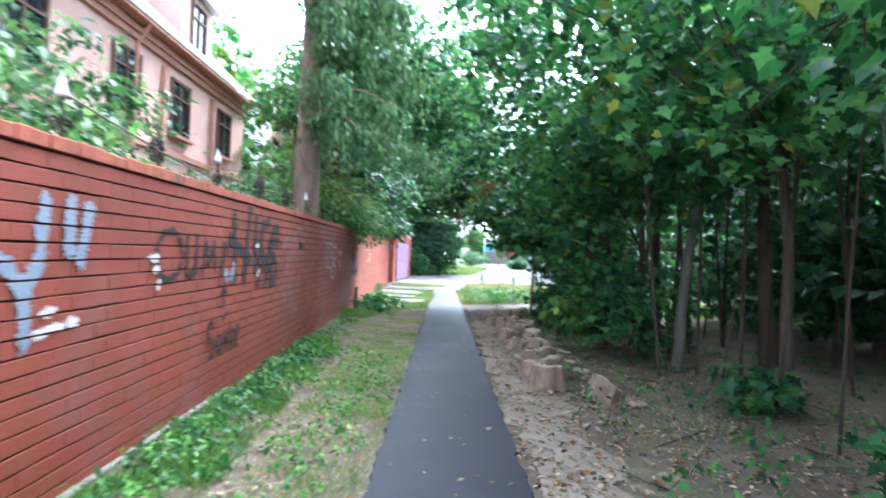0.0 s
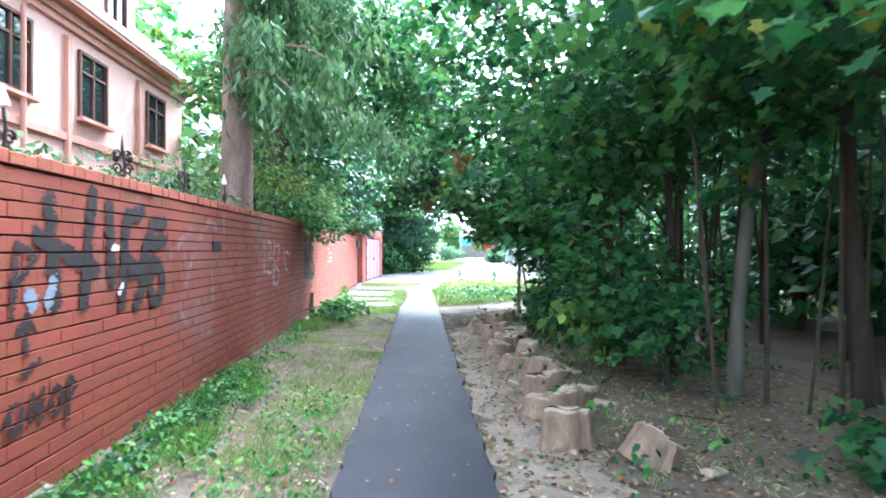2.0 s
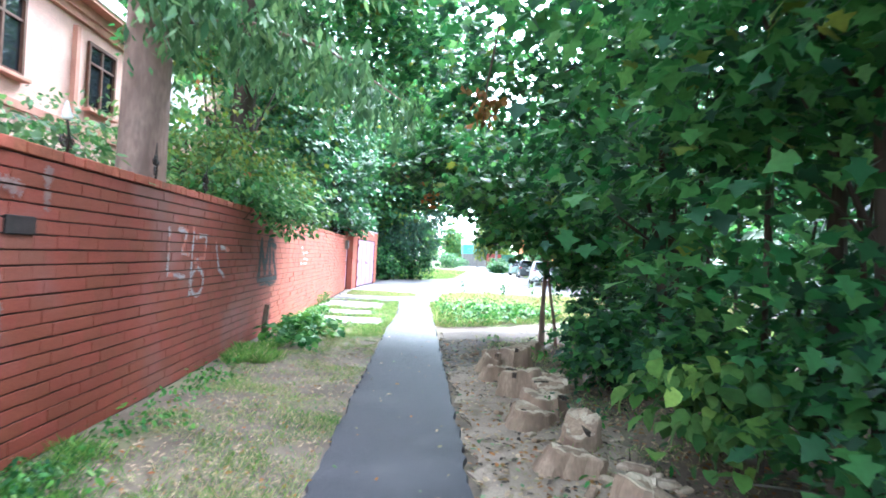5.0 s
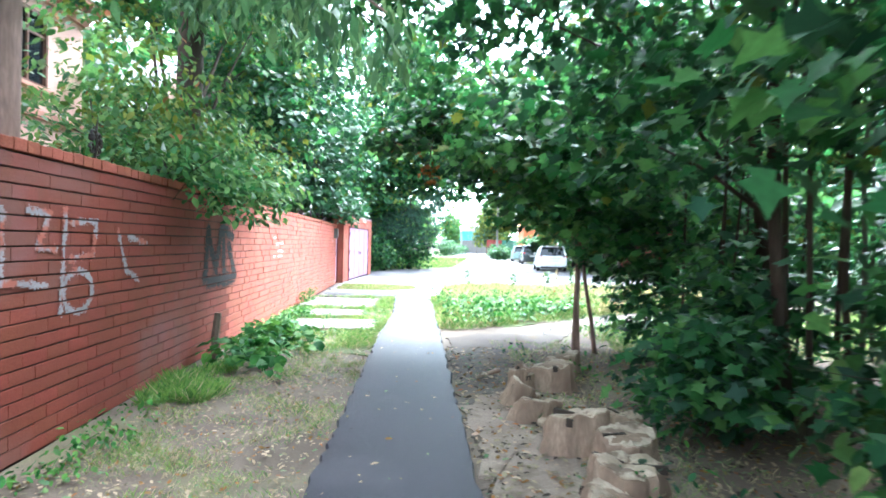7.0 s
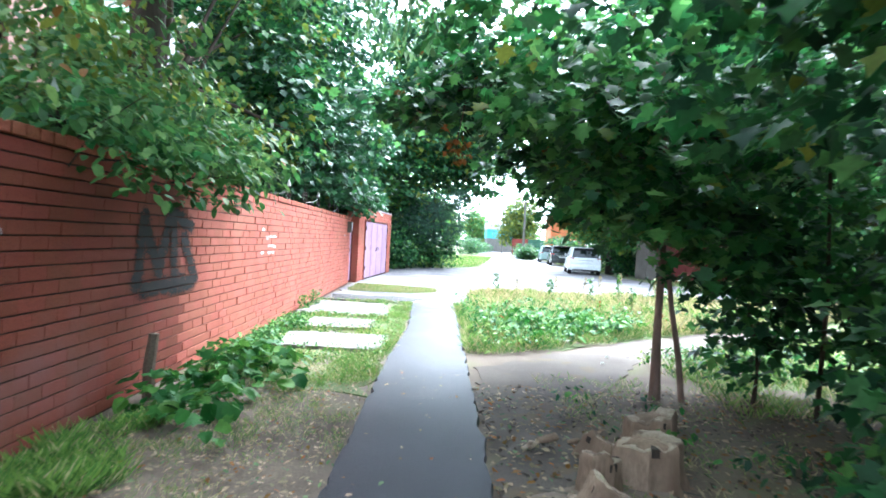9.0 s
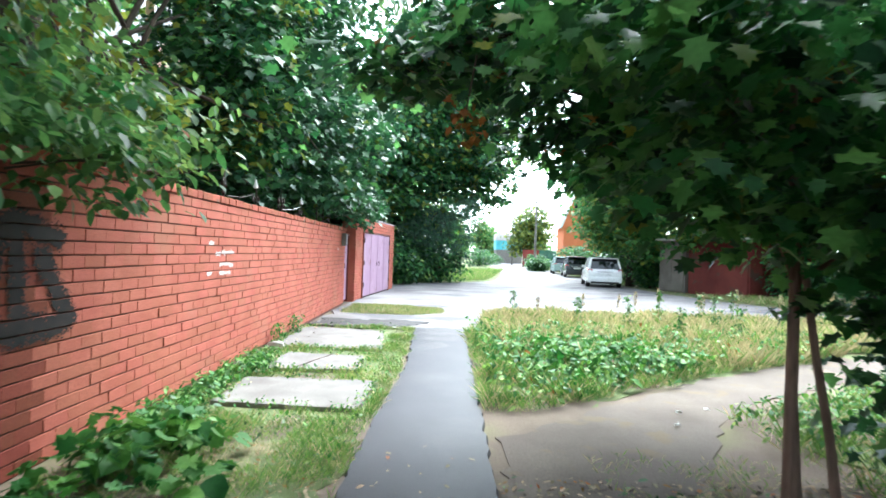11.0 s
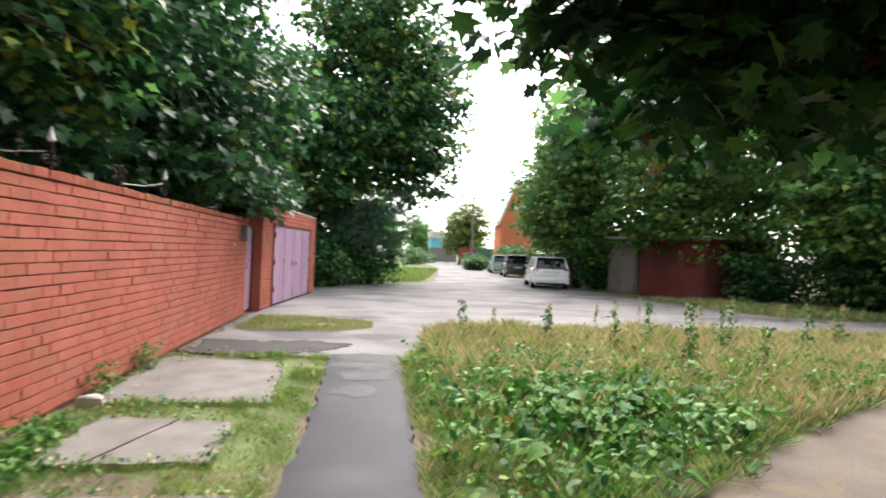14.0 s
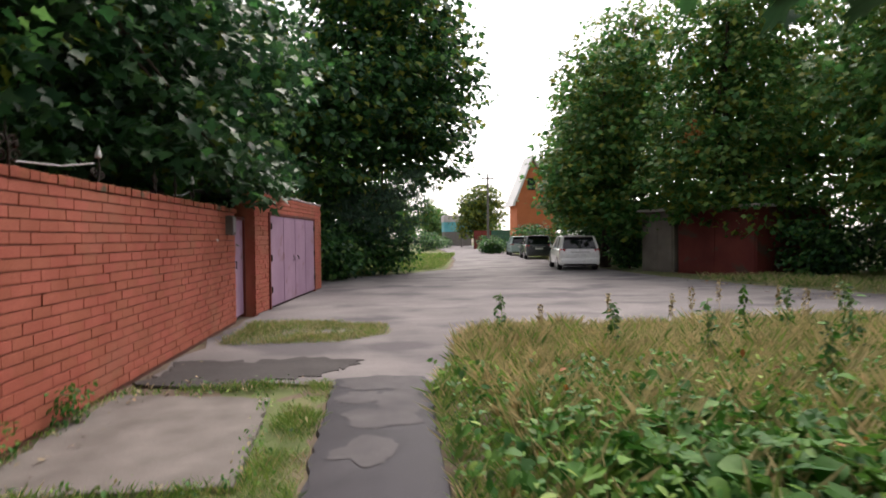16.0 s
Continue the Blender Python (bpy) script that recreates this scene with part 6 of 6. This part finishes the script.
# tall single weeds
for k, (x, y, h) in enumerate(((2.3, 25.9, 0.75), (4.3, 24.0, 0.8), (5.2, 24.7, 0.9), (6.0, 23.9, 0.85), (7.0, 25.2, 0.9), (3.5, 24.8, 0.7), (7.8, 24.4, 0.95), (6.5, 25.7, 0.8), (8.9, 25.0, 0.8), (4.9, 22.9, 0.7), (5.9, 22.8, 0.75))):
    g = rand(920 + k)
    t = thing("tall_weed", "tall leafy weed with a thin upright stem", "weed", Matrix.Translation((x, y, 0)), "tall weeds")
    part("stem", Geo().tube([(0, 0, -0.02), (0.02, 0.01, h * 0.5), (0.03 * g.normal(), 0, h)], (0.009, 0.007, 0.003), 5), GRASS, t)
    n = 90
    z = h * (0.15 + 0.85 * g.random(n))
    az = g.uniform(0, 6.28, n)
    r = 0.16 * (1.1 - z / h) * g.random(n) + 0.015
    shells("leaves", place(LEAF_OVAL[0], turned(g, n, 0.5, az), np.stack([np.cos(az) * r, np.sin(az) * r, z], 1), g.uniform(0.04, 0.11, n)), LEAF_OVAL[1], [WEED, BUSH_PALE], t, g.choice(2, n))
for k, (x, y, h) in enumerate(((3.9, 25.9, 0.7), (5.0, 25.6, 0.8), (5.7, 26.1, 0.85), (6.6, 26.0, 0.75), (7.4, 25.8, 0.9), (8.3, 25.6, 0.8), (2.8, 25.6, 0.6), (9.4, 25.5, 0.85), (4.5, 25.2, 0.75), (6.2, 24.9, 0.8), (7.6, 23.6, 0.7))):
    g = rand(960 + k)
    t = thing("seed_stalk", "dry pale weed stalk with a seed plume", "weed", Matrix.Translation((x, y, 0)), "dry stalks")
    part("stem", Geo().tube([(0, 0, -0.02), (0.02, 0.01, h * 0.5), (0.05 * g.normal(), 0.02, h)], (0.007, 0.005, 0.003), 5), STRAW, t)
    n = 60
    z = h * (0.62 + 0.4 * g.random(n))
    az = g.uniform(0, 6.28, n)
    r = 0.05 * (1.25 - z / h) * g.random(n) + 0.008
    tagged(shells("plume", place(LEAF_FAR[0], turned(g, n, 0.8, az), np.stack([np.cos(az) * r, np.sin(az) * r, z], 1), g.uniform(0.02, 0.05, n)), LEAF_FAR[1], [STRAW, LITTER], t, g.choice(2, n)), kind="stuff")
# yard strip, verges
blades("grass", "short dry grass strip in the yard", 930, 16000, (-1.75, 0.7, 26.4, 28.7), 0.12, [GRASS, STRAW], [0.5, 0.5], lambda x, y: y > 26.4 + max(0, x) * 0.9 and y < 28.7 - max(0, x + 1) * 0.5, 0.2)
blades("grass", "grass of the verge beyond the garage", 931, 40000, (-2.5, 6.5, 41, 66), 0.34, [GRASS, STRAW], [0.8, 0.2], lambda x, y: x < (3.3 + (y - 45) * 0.15 if y > 45 else -1.1 + (y - 40.6) * 1.0), 0.1)
blades("dry_grass", "dry grass and weeds along the far road edge", 932, 26000, (11, 24, 30.0, 37), 0.30, [STRAW, GRASS], [0.5, 0.5], lambda x, y: y > 31.6 - (x - 13) * 0.18 and x > 12.2 - (y - 34) * 0.25, 0.3)
blades("grass", "grass along the road beside the parked cars", 933, 14000, (10.5, 16, 46, 84), 0.35, [GRASS, STRAW], [0.6, 0.4], lambda x, y: x > 11.4 + (y - 60) * 0.09, 0.2)
blades("grass", "thin shaded grass under the maples", 934, 60000, (1.7, 6.5, 1, 17), 0.085, [GRASS, STRAW], [0.6, 0.4], None, 0.74, 0.8)
blades("grass", "rough grass behind the dirt track", 935, 26000, (3.4, 12, 15.5, 21.5), 0.2, [GRASS, STRAW], [0.75, 0.25], lambda x, y: y < 18.1 + (x - 3.4) * 0.68 + 0.25 * noise.noise((x * 1.3, y * 1.3, 3)), 0.3)
rosettes("ground_weeds", "green weeds at the shaded edge of the dirt track", 937, np.stack([rand(15).uniform(3.3, 6.5, 260), rand(16).uniform(17.2, 20, 260), np.zeros(260)], 1), 12, 0.075, LEAF_OVAL, [WEED, GRASS, BUSH_PALE], [0.6, 0.25, 0.15], 0.18, 0.18, lambda x, y: y < 18.1 + (x - 3.4) * 0.68)
rosettes("ground_weeds", "scattered low weeds under the maples", 936, np.stack([rand(5).uniform(1.6, 6, 200), rand(6).uniform(1, 16, 200), np.full(200, 0.08)], 1), 9, 0.08, LEAF_OVAL, [WEED, MAPLE_DARK], [0.5, 0.5], 0.15, 0.12)


def litter(name, label, seed, n, area, size, z, keep=None, mats=(LITTER, BROWN_LEAF, BUSH_PALE), shares=(0.7, 0.2, 0.1)):
    g = rand(seed)
    p = np.stack([g.uniform(area[0], area[1], n), g.uniform(area[2], area[3], n), np.full(n, z)], 1)
    if keep is not None:
        p = p[np.array([keep(a, b) for a, b, _ in p])]
    p[:, 2] = np.maximum(p[:, 2], np.array([swell(a, b) + 0.012 for a, b, _ in p]))
    m = len(p)
    fr = turned(g, m, 0.2)
    az = g.uniform(0, 6.28, m)
    tl = g.normal(0, 0.18, m)
    y = np.stack([np.cos(az), np.sin(az), tl], 1)
    x = np.stack([np.sin(az), -np.cos(az), g.normal(0, 0.18, m)], 1)
    fr = np.stack([x, y, np.cross(x, y)], 2)
    return tagged(shells(name, place(LEAF_OVAL[0], fr, p, size * g.uniform(0.5, 1.3, m)), LEAF_OVAL[1], list(mats), None, g.choice(len(mats), m, p=shares)), label, "litter", kind="stuff")


litter("leaf_litter", "dry leaf litter and wood chips beside the path", 940, 17000, (0.75, 4.6, 1.0, 16.5), 0.055, 0.01, off_path, (LITTER, BROWN_LEAF, BUSH_PALE, BARK), (0.5, 0.2, 0.1, 0.2))
litter("leaf_litter", "dry fallen leaves on the bare strip by the wall", 941, 10000, (-1.9, -0.1, 1, 17), 0.042, 0.012, off_path)
litter("fallen_leaves", "pale fallen leaves scattered on the asphalt path", 942, 190, (-0.3, 1.0, 2.5, 17), 0.05, 0.036, lambda x, y: not off_path(x, y) and path_left(y) + 0.06 < x < path_right(y) - 0.06)
litter("fallen_leaves", "leaves and crumbs gathered on the slabs and tar", 943, 260, (-1.95, -0.2, 21.4, 25.2), 0.05, 0.05, lambda x, y: x < -1.6 or 23.6 < y < 24.2, (LITTER, BARK), (0.4, 0.6))
litter("leaf_litter", "fallen leaves on the road below the maples", 944, 900, (10.5, 17, 30, 42), 0.10, 0.02)
for k in range(60):
    g = rand(1500 + k)
    x, y, l, a = 1.5 + 3.2 * g.random(), 2.2 + 12 * g.random(), g.uniform(0.12, 0.45), g.uniform(0, 6.28)
    z = swell(x, y) + 0.012
    piece("fallen_twig", Geo().tube([(x - l * math.cos(a), y - l * math.sin(a), z), (x + 0.04 * g.normal(), y + 0.04 * g.normal(), z + 0.02), (x + l * math.cos(a), y + l * math.sin(a), z + 0.01)], (0.009, 0.008, 0.004), 5),
          BARK_PALE if k % 3 else BARK, "thin fallen twig on the leaf litter", "twig", "fallen twigs")
for k, (x, y) in enumerate(((3.0, 18.35), (3.35, 18.5), (2.8, 17.9))):
    g = rand(950 + k)
    piece("paper_scrap", Geo().ring([[(x + sx * 0.03, y + sy * 0.02, 0.0 + 0.012 * g.random()) for sx, sy in ((-1, -1), (1, -0.8), (0.9, 1), (-0.8, 0.9))], [(x + sx * 0.02, y + sy * 0.014, 0.015 + 0.012 * g.random()) for sx, sy in ((-1, -1), (1, -0.8), (0.9, 1), (-0.8, 0.9))]]),
          WHITE_METAL, "crumpled white scrap of litter on the ground", "litter")
piece("concrete_block", Geo().ring([[(-1.88 + k * 0.12 * math.cos(q * 0.9 + 0.3) * (1 + 0.2 * math.sin(q * 2.3)), 21.32 + k * 0.085 * math.sin(q * 0.9 + 0.3) * (1 + 0.15 * math.cos(q * 3.1)), z + 0.008 * math.sin(q * 1.7)) for q in range(7)] for k, z in ((1.0, -0.01), (1.05, 0.04), (0.95, 0.085), (0.7, 0.1))]), GREY_PANEL_PALE, "broken pale concrete block beside the slab", "concrete block")
